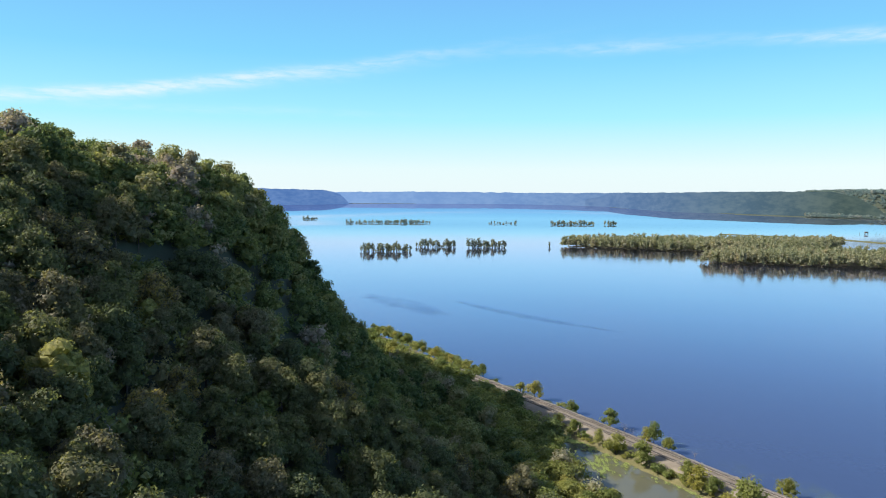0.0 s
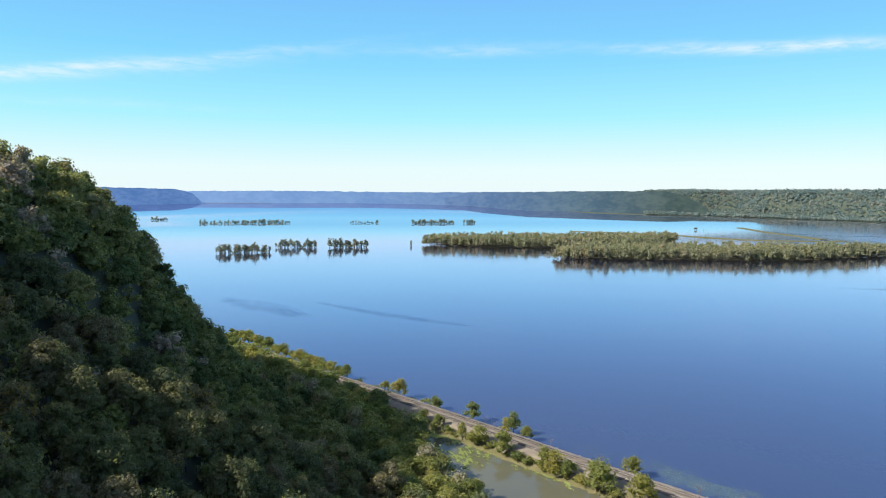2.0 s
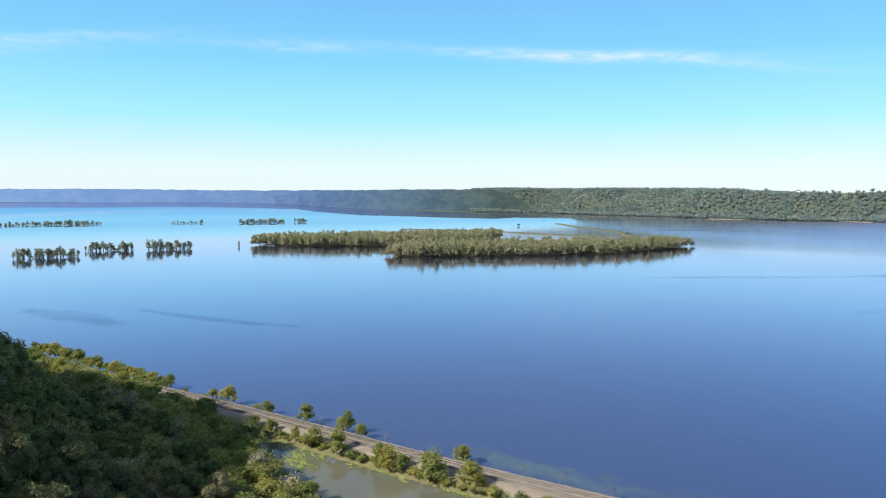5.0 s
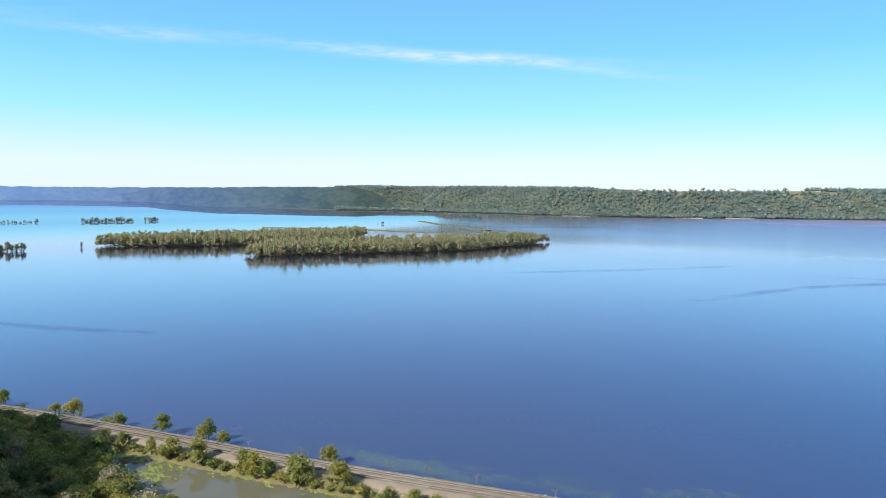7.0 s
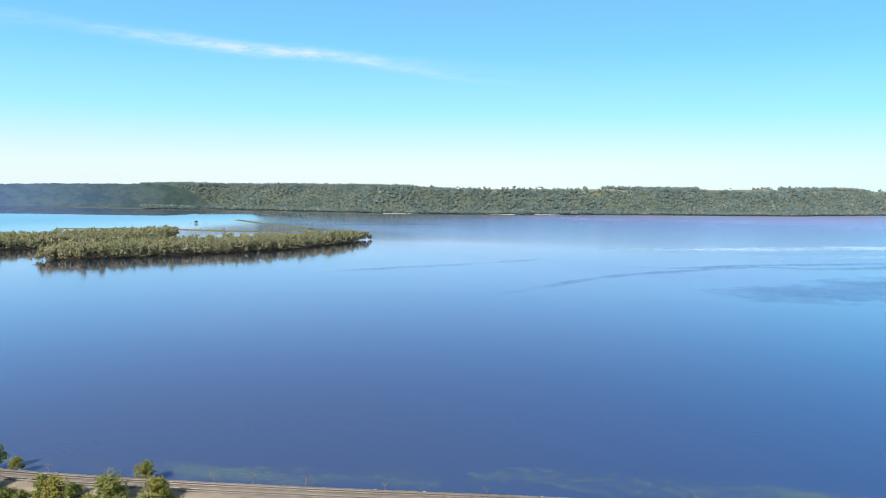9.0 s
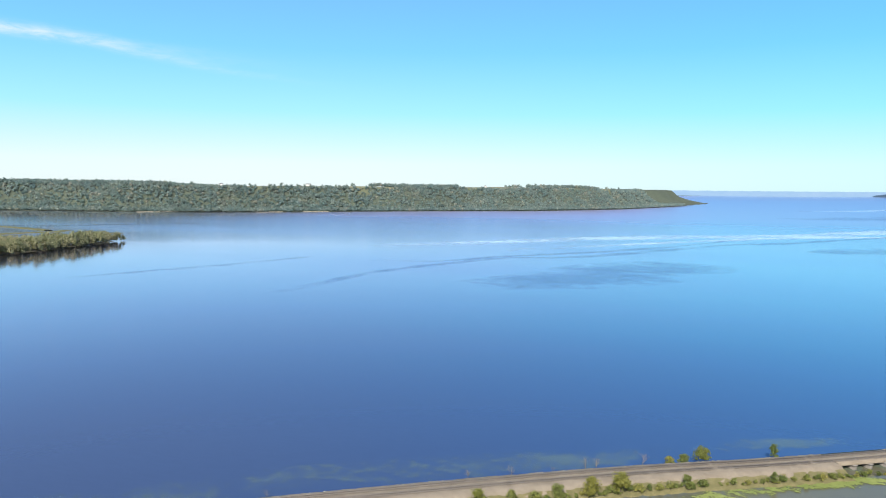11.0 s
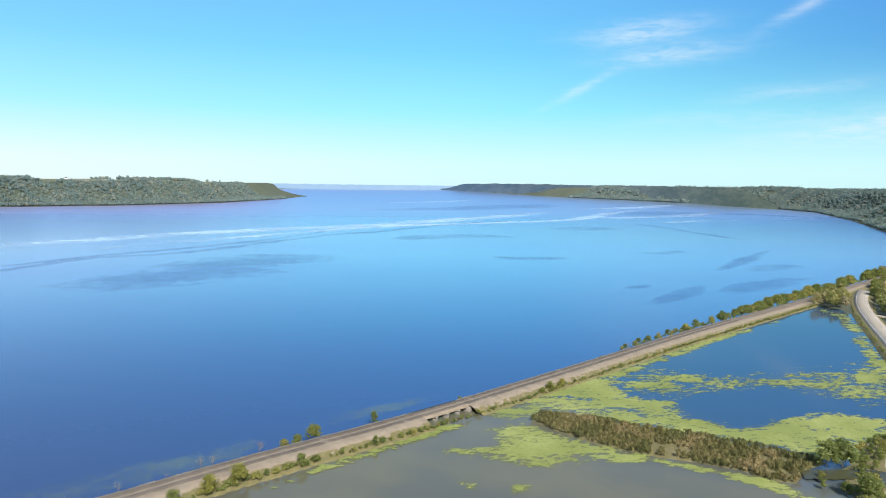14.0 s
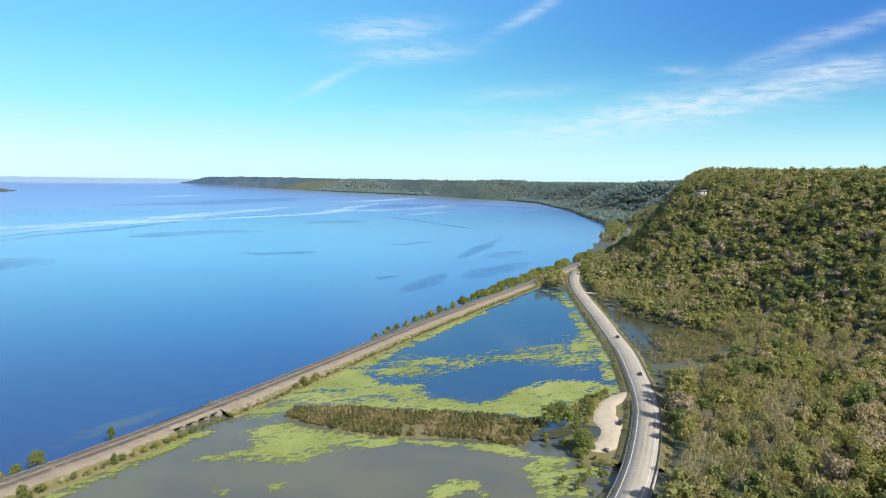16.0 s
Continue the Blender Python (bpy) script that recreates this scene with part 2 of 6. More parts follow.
# far up the lake only the ripples' near faces show: normals are tilted towards the valley's middle so that they mirror
# sky, not the ridge
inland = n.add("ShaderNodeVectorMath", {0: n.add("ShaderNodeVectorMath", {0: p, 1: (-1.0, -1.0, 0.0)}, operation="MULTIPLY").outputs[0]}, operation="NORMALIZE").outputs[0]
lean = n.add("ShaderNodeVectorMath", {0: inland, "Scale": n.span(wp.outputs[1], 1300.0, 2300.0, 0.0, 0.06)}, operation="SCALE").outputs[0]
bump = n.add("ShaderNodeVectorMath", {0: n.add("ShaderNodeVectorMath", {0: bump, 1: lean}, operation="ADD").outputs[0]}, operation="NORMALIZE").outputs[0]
speck = n.noise(n.scaled(p, (0.5, 0.12, 1), (0, 0, radians(-50))), 1.0, 3, 0.7)
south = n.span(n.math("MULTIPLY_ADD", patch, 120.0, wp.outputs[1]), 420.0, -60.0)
# depth colour, greyer north and bluer south, stands in for differing sky light
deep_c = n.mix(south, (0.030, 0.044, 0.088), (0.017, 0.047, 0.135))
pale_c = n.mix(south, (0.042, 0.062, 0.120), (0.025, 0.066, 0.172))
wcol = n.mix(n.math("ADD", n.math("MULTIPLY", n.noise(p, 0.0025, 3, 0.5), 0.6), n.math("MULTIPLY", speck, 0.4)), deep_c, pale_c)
# the mirrored sky's colour is painted by place: violet-blue, bluer south, paler far north
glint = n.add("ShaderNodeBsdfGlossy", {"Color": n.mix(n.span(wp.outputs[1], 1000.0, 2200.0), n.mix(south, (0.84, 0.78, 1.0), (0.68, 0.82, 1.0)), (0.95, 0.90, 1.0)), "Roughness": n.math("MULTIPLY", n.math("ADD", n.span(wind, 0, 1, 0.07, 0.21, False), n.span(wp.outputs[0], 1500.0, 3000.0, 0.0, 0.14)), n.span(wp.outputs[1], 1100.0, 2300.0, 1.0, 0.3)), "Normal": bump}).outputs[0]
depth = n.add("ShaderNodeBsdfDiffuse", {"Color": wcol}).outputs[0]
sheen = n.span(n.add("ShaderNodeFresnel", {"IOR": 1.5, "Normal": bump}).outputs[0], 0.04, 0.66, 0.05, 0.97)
finish(n, n.add("ShaderNodeMixShader", {0: sheen, 1: depth, 2: glint}).outputs[0])


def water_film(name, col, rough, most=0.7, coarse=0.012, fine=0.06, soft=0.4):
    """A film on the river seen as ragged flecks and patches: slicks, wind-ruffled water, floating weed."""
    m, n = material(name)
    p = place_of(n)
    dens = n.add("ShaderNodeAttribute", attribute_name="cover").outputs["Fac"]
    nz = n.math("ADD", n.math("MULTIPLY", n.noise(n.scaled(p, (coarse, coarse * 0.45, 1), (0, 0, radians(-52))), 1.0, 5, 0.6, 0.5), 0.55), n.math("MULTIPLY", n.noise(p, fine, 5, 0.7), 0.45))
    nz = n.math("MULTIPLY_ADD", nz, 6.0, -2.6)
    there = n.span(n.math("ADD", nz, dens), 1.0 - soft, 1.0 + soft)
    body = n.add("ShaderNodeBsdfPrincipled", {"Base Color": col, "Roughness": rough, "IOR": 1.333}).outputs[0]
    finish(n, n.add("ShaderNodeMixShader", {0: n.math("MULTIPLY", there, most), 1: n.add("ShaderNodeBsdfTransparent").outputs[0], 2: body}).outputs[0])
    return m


# slick and ruffle carry their sky reflection, pale or dark, in the base colour
M_SLICK = water_film("calm_slick_sky_tint", (0.52, 0.72, 0.93), 0.25, 0.62, 0.006, 0.03, 0.7)
M_RUFFLE = water_film("ruffled_water_sky_tint", (0.03, 0.10, 0.31), 0.34, 0.26, 0.010, 0.05, 0.9)
M_SUNKEN = water_film("sunken_weed", (0.17, 0.25, 0.18), 0.2, 0.27, 0.05, 0.25, 0.5)

# the pond: still and silty
U = (0.5523, -0.8336)   # level direction down the railway
M_POND, n = material("pond_water")
p = place_of(n)
silt = n.noise(p, 0.018, 3, 0.5)
muddy = n.mix(n.span(silt, 0.35, 0.65), (0.082, 0.086, 0.070), (0.112, 0.110, 0.070))
ps = n.add("ShaderNodeSeparateXYZ", {"Vector": p})
down = n.math("ADD", n.math("MULTIPLY", ps.outputs[0], U[0]), n.math("MULTIPLY", ps.outputs[1], U[1]))
pcol = n.mix(n.span(n.math("MULTIPLY_ADD", silt, 60.0, down), 260.0, 330.0), muddy, (0.022, 0.06, 0.12))
pb = n.add("ShaderNodeBump", {"Height": n.noise(p, 0.5, 3, 0.5), "Strength": 0.08, "Distance": 0.06}).outputs[0]
finish(n, n.add("ShaderNodeBsdfPrincipled", {"Base Color": pcol, "Roughness": 0.07, "IOR": 1.333, "Normal": pb}).outputs[0])

M_SLOUGH, n = material("slough_water")
p = place_of(n)
finish(n, n.add("ShaderNodeBsdfPrincipled", {"Base Color": n.mix(n.noise(p, 0.05, 4, 0.6), (0.03, 0.032, 0.02), (0.07, 0.075, 0.04)), "Roughness": 0.16, "IOR": 1.333, "Specular IOR Level": 0.3}).outputs[0])

# floating duckweed: a thin ragged sheet, closed where its cover is dense
M_WEED, n = material("duckweed")
p = place_of(n)
dens = n.add("ShaderNodeAttribute", attribute_name="cover").outputs["Fac"]
nz = n.math("ADD", n.math("MULTIPLY", n.noise(n.scaled(p, (0.06, 0.022, 1), (0, 0, radians(34))), 1.0, 9, 0.76, 0.9), 0.55), n.math("MULTIPLY", n.noise(n.scaled(p, (0.42, 0.24, 1), (0, 0, radians(34))), 1.0, 6, 0.8), 0.45))
nz = n.math("MULTIPLY_ADD", nz, 5.6, -2.3)
there = n.math("MULTIPLY", n.span(n.math("ADD", nz, dens), 0.86, 1.14), 0.95)
green = n.ramp(n.math("ADD", n.math("MULTIPLY", n.noise(p, 0.03, 5, 0.65), 0.6), n.math("MULTIPLY", n.noise(p, 0.6, 4, 0.7), 0.4)),
               [(0.3, (0.13, 0.165, 0.045)), (0.5, (0.20, 0.235, 0.068)), (0.7, (0.30, 0.33, 0.12))])
body = n.add("ShaderNodeBsdfPrincipled", {"Base Color": green, "Roughness": 0.75, "Specular IOR Level": 0.2}).outputs[0]
finish(n, n.add("ShaderNodeMixShader", {0: there, 1: n.add("ShaderNodeBsdfTransparent").outputs[0], 2: body}).outputs[0])

# the land sheet: forest floor, meadow and ploughed fields on the tops
M_LAND, n = material("land")
p = place_of(n)
field = n.add("ShaderNodeAttribute", attribute_name="field").outputs["Fac"]
wood = n.ramp(n.math("ADD", n.math("MULTIPLY", n.noise(p, 0.006, 5, 0.65), 0.5), n.math("MULTIPLY", n.noise(p, 0.12, 4, 0.7), 0.5)),
              [(0.3, (0.036, 0.048, 0.034)), (0.5, (0.055, 0.070, 0.048)), (0.7, (0.078, 0.090, 0.060))])
crop = n.ramp(n.noise(p, 0.004, 2, 0.4), [(0.35, (0.08, 0.098, 0.048)), (0.5, (0.135, 0.135, 0.075)), (0.65, (0.20, 0.19, 0.115))])
finish(n, n.add("ShaderNodeBsdfPrincipled", {"Base Color": n.mix(field, wood, crop), "Roughness": 0.95}).outputs[0])


# ---------------------------------------------------------------- geometry helpers
rng = np.random.default_rng(7)


def mesh_of(name, verts, faces, mats, attrs=None, smooth=False):
    """A mesh from arrays; faces is one array, or a list of arrays of equal-sided faces."""
    me = bpy.data.meshes.new(name)
    verts = np.asarray(verts, np.float32).reshape(-1, 3)
    groups = [np.asarray(f, np.int32) for f in (faces if isinstance(faces, list) else [faces])]
    me.vertices.add(len(verts))
    me.vertices.foreach_set("co", verts.ravel())
    loops = np.concatenate([g.ravel() for g in groups])
    sizes = np.concatenate([np.full(len(g), g.shape[1], np.int32) for g in groups])
    me.loops.add(len(loops))
    me.loops.foreach_set("vertex_index", loops)
    me.polygons.add(len(sizes))
    me.polygons.foreach_set("loop_start", np.r_[0, np.cumsum(sizes)[:-1]].astype(np.int32))
    me.polygons.foreach_set("loop_total", sizes)
    me.update(calc_edges=True)
    for m in mats if isinstance(mats, (list, tuple)) else [mats]:
        me.materials.append(m)
    for key, values in (attrs or {}).items():
        me.attributes.new(key, "FLOAT", "POINT").data.foreach_set("value", np.asarray(values, np.float32))
    if smooth:
        me.polygons.foreach_set("use_smooth", np.ones(len(sizes), bool))
    me.validate()
    return me


def part(name, data, parent=None, label=""):
    ob = new(name, data)
    if parent:
        ob.parent = parent
    if label:
        ob["label"] = label
    return ob


def thing(name, label, category, group="", kind="", at=(0, 0, 0), turn=0.0, size=1.0, data=None):
    ob = new(name, data)
    ob.matrix_world = Matrix.LocRotScale(at, Euler((0, 0, turn)), (size,) * 3)
    return tagged(ob, label, category, group, kind)


class Heap:
    """Collects pieces of geometry to be joined into one mesh."""

    def __init__(self):
        self.v, self.f, self.n, self.tone = [], {}, 0, []

    def add(self, v, f, tone=0.5):
        v, f = np.asarray(v, float).reshape(-1, 3), np.asarray(f)
        self.v.append(v)
        self.f.setdefault(f.shape[1], []).append(f + self.n)
        self.tone.append(np.broadcast_to(tone, len(v)))
        self.n += len(v)

    def box(self, c, half, turn=0.0, tone=0.5):
        k = np.array([[x, y, z] for z in (-1, 1) for x, y in ((-1, -1), (1, -1), (1, 1), (-1, 1))], float) * half
        ca, sa = math.cos(turn), math.sin(turn)
        k = np.c_[k[:, 0] * ca - k[:, 1] * sa, k[:, 0] * sa + k[:, 1] * ca, k[:, 2]] + c
        self.add(k, [(0, 3, 2, 1), (4, 5, 6, 7), (0, 1, 5, 4), (1, 2, 6, 5), (2, 3, 7, 6), (3, 0, 4, 7)], tone)

    def mesh(self, name, mats, smooth=False):
        return mesh_of(name, np.concatenate(self.v), [np.concatenate(g) for g in self.f.values()], mats,
                       {"tone": np.concatenate(self.tone)}, smooth)


def spline(points, step=4.0):
    """Points every few metres along a smooth line through the given ones."""
    p = np.array(points, float)
    p = np.r_[[2 * p[0] - p[1]], p, [2 * p[-1] - p[-2]]]
    out = []
    for a, b, c, d in zip(p, p[1:], p[2:], p[3:]):
        t = np.linspace(0, 1, max(2, int(np.linalg.norm(c - b) / 2)), endpoint=False)[:, None]
        out.append(0.5 * (2 * b + (c - a) * t + (2 * a - 5 * b + 4 * c - d) * t**2 + (3 * b - a - 3 * c + d) * t**3))
    q = np.r_[np.concatenate(out), [p[-2]]]
    run = np.r_[0, np.cumsum(np.linalg.norm(np.diff(q, axis=0), axis=1))]
    at = np.linspace(0, run[-1], int(run[-1] / step) + 1)
    return np.stack([np.interp(at, run, q[:, k]) for k in range(q.shape[1])], 1), at


def sides(line):
    """Unit normals to the left of a plan line."""
    d = np.gradient(line[:, :2], axis=0)
    d /= np.linalg.norm(d, axis=1)[:, None]
    return np.stack([-d[:, 1], d[:, 0]], 1)


def sweep(line, profile, jitter=0.0):
    """A strip along a plan line from a profile of (offset to the left, height)."""
    nrm, k, m = sides(line), len(profile), len(line)
    off, hgt = np.array(profile, float).T
    xy = line[:, None, :2] + nrm[:, None] * (off[None, :, None] + (rng.normal(0, jitter, (m, k, 1)) if jitter else 0))
    base = line[:, 2:3] if line.shape[1] > 2 else np.zeros((m, 1))
    v = np.concatenate([xy, (base + hgt[None])[..., None]], -1)
    i = np.arange(m - 1)[:, None] * k + np.arange(k - 1)[None]
    f = np.stack([i, i + k, i + k + 1, i + 1], -1).reshape(-1, 4)
    return v.reshape(-1, 3), f[:, ::-1]


def to_line(x, y, line):
    """Distance to a plan line, and how far along it the nearest point lies."""
    best, along, run = np.full(x.shape, 1e9), np.zeros(x.shape), 0.0
    for a, b in zip(line, line[1:]):
        d = np.subtract(b, a)
        ln = np.hypot(*d)
        t = np.clip(((x - a[0]) * d[0] + (y - a[1]) * d[1]) / ln**2, 0, 1)
        far = np.hypot(x - a[0] - t * d[0], y - a[1] - t * d[1])
        near = far < best
        best, along = np.where(near, far, best), np.where(near, run + t * ln, along)
        run += ln
    return best, along


def inside(x, y, ring):
    hit = np.zeros(x.shape, bool)
    for a, b in zip(ring, ring[1:] + ring[:1]):
        cross = (a[1] > y) != (b[1] > y)
        hit ^= cross & (x < (b[0] - a[0]) * (y - a[1]) / (b[1] - a[1] + 1e-12) + a[0])
    return hit


def ease(t):
    t = np.clip(t, 0, 1)
    return t * t * (3 - 2 * t)


def lumps(x, y, scale, seed=0.0):
    """Smooth pseudo-noise from a few waves, about -1 to 1."""
    out = 0.0
    for k, (a, f) in enumerate(((0.5, 1.0), (0.3, 2.1), (0.2, 4.3))):
        s = seed + 1.7 * k
        out = out + a * np.sin((x * math.cos(1.1 * s) + y * math.sin(1.1 * s)) * f / scale + s * 3) * np.cos(
            (x * math.sin(0.7 * s + 1) - y * math.cos(0.7 * s + 1)) * f / scale + s * 5)
    return out * 2


# ---------------------------------------------------------------- the lie of the land
NEAR, REACH, EYE = 2800.0, 2100.0, 100.0


def drawn_in(v):
    """Draws what lies beyond three kilometres closer along the line of sight, so that the valley ends at five."""
    v = np.array(v, float)
    r = np.hypot(v[:, 0], v[:, 1])
    far = np.maximum(r - NEAR, 0)
    k = np.where(r > NEAR, (NEAR + REACH * far / (far + REACH)) / np.maximum(r, 1), 1.0)
    return np.c_[v[:, 0] * k, v[:, 1] * k, EYE - (EYE - v[:, 2]) * k]


RAIL = [(-150, 650), (-78, 518), (-4, 389), (31, 334), (66, 278), (97, 226), (133, 171), (193, 84), (236, 17), (279, -57), (343, -155),
        (421, -272), (541, -464), (610, -570), (665, -655), (760, -790), (880, -935)]
ROAD = [(-60, 470), (-18, 385), (8, 340), (26, 290), (34, 220), (48, 120), (70, 10), (98, -95), (126, -150), (152, -190), (186, -232), (209, -256),
        (239, -283), (278, -316), (324, -350), (375, -388), (441, -436), (497, -479), (546, -522), (592, -570), (650, -640), (760, -790),
        (880, -950), (1100, -1205), (1320, -1378), (1590, -1590), (1900, -1825), (2700, -2360)]
WEST = [(-1500, 6300), (-1850, 5200), (-1600, 3600), (-760, 1800), (-250, 820), (-88, 560), (4, 397), (39, 342), (141, 176), (201, 89), (287, -52),
        (351, -150), (429, -267), (549, -459), (674, -648), (760, -745), (815, -800), (986, -1009), (1310, -1333), (2161, -1960), (3008, -2511),
        (4151, -2929), (5565, -2986), (8798, -3049), (26000, -5700)]
EAST = [(26000, -2500), (14000, 900), (9000, 600), (6400, -110), (4865, 127), (3865, 389), (3256, 720), (2900, 1135), (2670, 1362), (2345, 1650),
        (2105, 2012), (1932, 2540), (1800, 2900), (1617, 3067), (1480, 3400), (1474, 4369), (1274, 4819), (1300, 5600), (1558, 6965),
        (372, 6990), (-461, 6731), (-983, 6569)]
RIVER = WEST + EAST
POND = [(24, 330), (92, 222), (128, 166), (188, 79), (231, 12), (274, -62), (338, -160), (416, -277), (515, -432), (505, -452), (478, -452),
        (430, -418), (366, -371), (315, -335), (269, -302), (229, -268), (200, -243), (176, -216), (142, -172), (116, -128), (82, -20), (62, 100), (48, 205), (42, 262), (34, 300)]
SLOUGH = [(440, -446), (405, -424), (340, -378), (300, -348), (270, -330), (262, -334), (285, -352), (308, -366), (300, -385), (312, -406), (368, -412)]
R0, LAND_SIDE = (31.0, 334.0), (-0.8336, -0.5523)


def height(x, y):
    """Height of the ground over the river."""
    x, y = np.asarray(x, float), np.asarray(y, float)
    s = (x - R0[0]) * U[0] + (y - R0[1]) * U[1]
    d = (x - R0[0]) * LAND_SIDE[0] + (y - R0[1]) * LAND_SIDE[1]
    wet = inside(x, y, RIVER)
    shore, _ = to_line(x, y, RIVER + RIVER[:1])
    bank = np.where(wet, -np.minimum(shore * 0.12, 4.0), np.minimum(shore * 0.2, 2.0))
    # bluffs along the valley
    ravine = lumps(x, y, 170, 2.0) * 55 + lumps(x, y, 60, 5.0) * 14
    far = np.hypot(x, y)
    top = 107 + 6 * lumps(x, y, 500, 1.0) + np.clip((far - 5000) / 300, 0, 14)
    start = np.where((y > 2900) & (x < 2500), 300, 75)
    start = np.where(y > 6400, 900, start)
    bluff = top * ease((shore - start - ravine) / 240)
    bluff = np.where(wet, 0, bluff) * np.where(y > 3000, np.clip((6800 - far) / 500, 0, 1), np.clip((12000 - far) / 3000, 0, 1))
    # the home shore: near bluff, hollow, far hill
    foot = np.interp(s, [-200, 0, 60, 100, 190, 290, 400], [25, 27, 62, 76, 116, 160, 195])
    wide = np.interp(s, [-10, 60, 120], [115, 150, 170])
    crown = np.interp(s, [-500, -100, -20, 60, 114, 180, 262, 330, 420], [95, 97, 95.5, 90, 82, 85, 66, 34, 0])
    near = crown * ease((d - foot + 10 * lumps(x, y, 40, 3.0)) / wide) + np.interp(s, [30, 110], [1, 0]) * np.minimum(0.17 * np.clip(d - 120, 0, 300), 16)
    edge = 936 - 1.37 * (d - 57)
    hill = (114 + 4 * lumps(x, y, 120, 4.0)) * ease((s - edge) / 1.7 / 265 + 0.05 * lumps(x, y, 70, 6.0)) * ease((d - 28) / 125) * ease((1750 - s) / 300)
    flat = 1.2 + 0.8 * lumps(x, y, 90, 8.0)
    home = np.maximum(np.maximum(near, hill), flat)
    home = np.where(inside(x, y, POND), -1.6, home)
    home = np.where(inside(x, y, SLOUGH), -0.6, home)
    blend = ease((s - 1450) / 300)
    land = np.where((s > -700) & (s < 1900) & (d > -40) & ~wet, home * (1 - blend) + np.maximum(bluff, bank) * blend, np.maximum(bluff, bank))
    return np.where(wet, bank, land)

# ---------------------------------------------------------------- ground and water
def polar(heading, reach):
    a, r = np.meshgrid(np.radians(heading), reach, indexing="ij")
    return -np.sin(a) * r, np.cos(a) * r


def sheet_faces(na, nr):
    i = np.arange(na)[:, None] * nr + np.arange(nr - 1)[None]
    j = np.roll(np.arange(na), -1)[:, None] * nr + np.arange(nr - 1)[None]
    return np.stack([i, i + 1, j + 1, j], -1).reshape(-1, 4)


heading = np.r_[np.arange(-165, 45, 0.5), np.arange(45, 195, 5.0)]
reach = np.r_[0.5, np.geomspace(20, 1200, 120), np.geomspace(1215, 2400, 36), np.arange(2420, 4600, 45), np.geomspace(4650, 30000, 50)]
gx, gy = polar(heading, reach)
gz = height(gx, gy)
is_field = ((gz > 100) & (np.hypot(gx, gy) > 1900) & (np.hypot(gx, gy) < 5200) & (lumps(gx, gy, 260, 9.0) > -0.25) & ((gy < 2600) | (gx > 2300)) & (gy > -900)).astype(float)
land = drawn_in(np.stack([gx, gy, gz - 0.5], -1).reshape(-1, 3))
ground = thing("ground", "wooded valley ground with bluffs and fields on top", "ground", kind="structure",
               data=mesh_of("ground", land, sheet_faces(len(heading), len(reach)), M_LAND, {"field": is_field.ravel()}, True))

wh = np.r_[np.arange(-165, 45, 1.5), np.arange(45, 195, 7.5)]
wr = np.r_[0.5, np.geomspace(15, 2800, 40), np.geomspace(2860, 60000, 90)]
wx, wy = polar(wh, wr)
flatw = drawn_in(np.stack([wx, wy, 0 * wx], -1).reshape(-1, 3))
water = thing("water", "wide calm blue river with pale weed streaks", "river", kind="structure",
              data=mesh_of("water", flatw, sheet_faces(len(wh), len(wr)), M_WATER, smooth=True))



def fan_sheet(ring, z, step, grow=0.0):
    """A level sheet of square cells over a ring, cut roughly at its edge."""
    r = np.array(ring, float)
    xs, ys = np.arange(r[:, 0].min() - grow, r[:, 0].max() + grow + step, step), np.arange(r[:, 1].min() - grow, r[:, 1].max() + grow + step, step)
    x, y = np.meshgrid(xs, ys, indexing="ij")
    far, _ = to_line(x, y, [*map(tuple, r), tuple(r[0])])
    sd = np.where(inside(x, y, [tuple(q) for q in r]), far, -far)
    keep = sd > -grow
    i = np.arange(len(xs) - 1)[:, None] * len(ys) + np.arange(len(ys) - 1)[None]
    quads = np.stack([i, i + len(ys), i + len(ys) + 1, i + 1], -1).reshape(-1, 4)
    quads = quads[keep.ravel()[quads].all(1)]
    used, inv = np.unique(quads, return_inverse=True)
    v = np.stack([x, y, np.full(x.shape, z)], -1).reshape(-1, 3)[used]
    return v, inv.reshape(-1, 4), sd.ravel()[used]


pv, pf, _ = fan_sheet(POND, 0.12, 4.0, 8.0)
pond = thing("pond", "still silty backwater pond between railway and road", "pond", kind="structure", data=mesh_of("pond", pv, pf, M_POND, smooth=True))

sv, sf, _ = fan_sheet(SLOUGH, 0.10, 3.0, 6.0)
thing("slough", "dark still slough behind the road", "slough", kind="structure", data=mesh_of("slough", sv, sf, M_SLOUGH, smooth=True))

# ---------------------------------------------------------------- railway
rail_line, rail_run = spline(RAIL, 3.0)
B0 = float(to_line(np.array([277.0]), np.array([-54.0]), [tuple(q) for q in rail_line])[1][0])
B1 = B0 + 26.0
RAIL_TOP = 3.0


def stretch(line, run, a, b):
    return line[(run >= a) & (run <= b)]


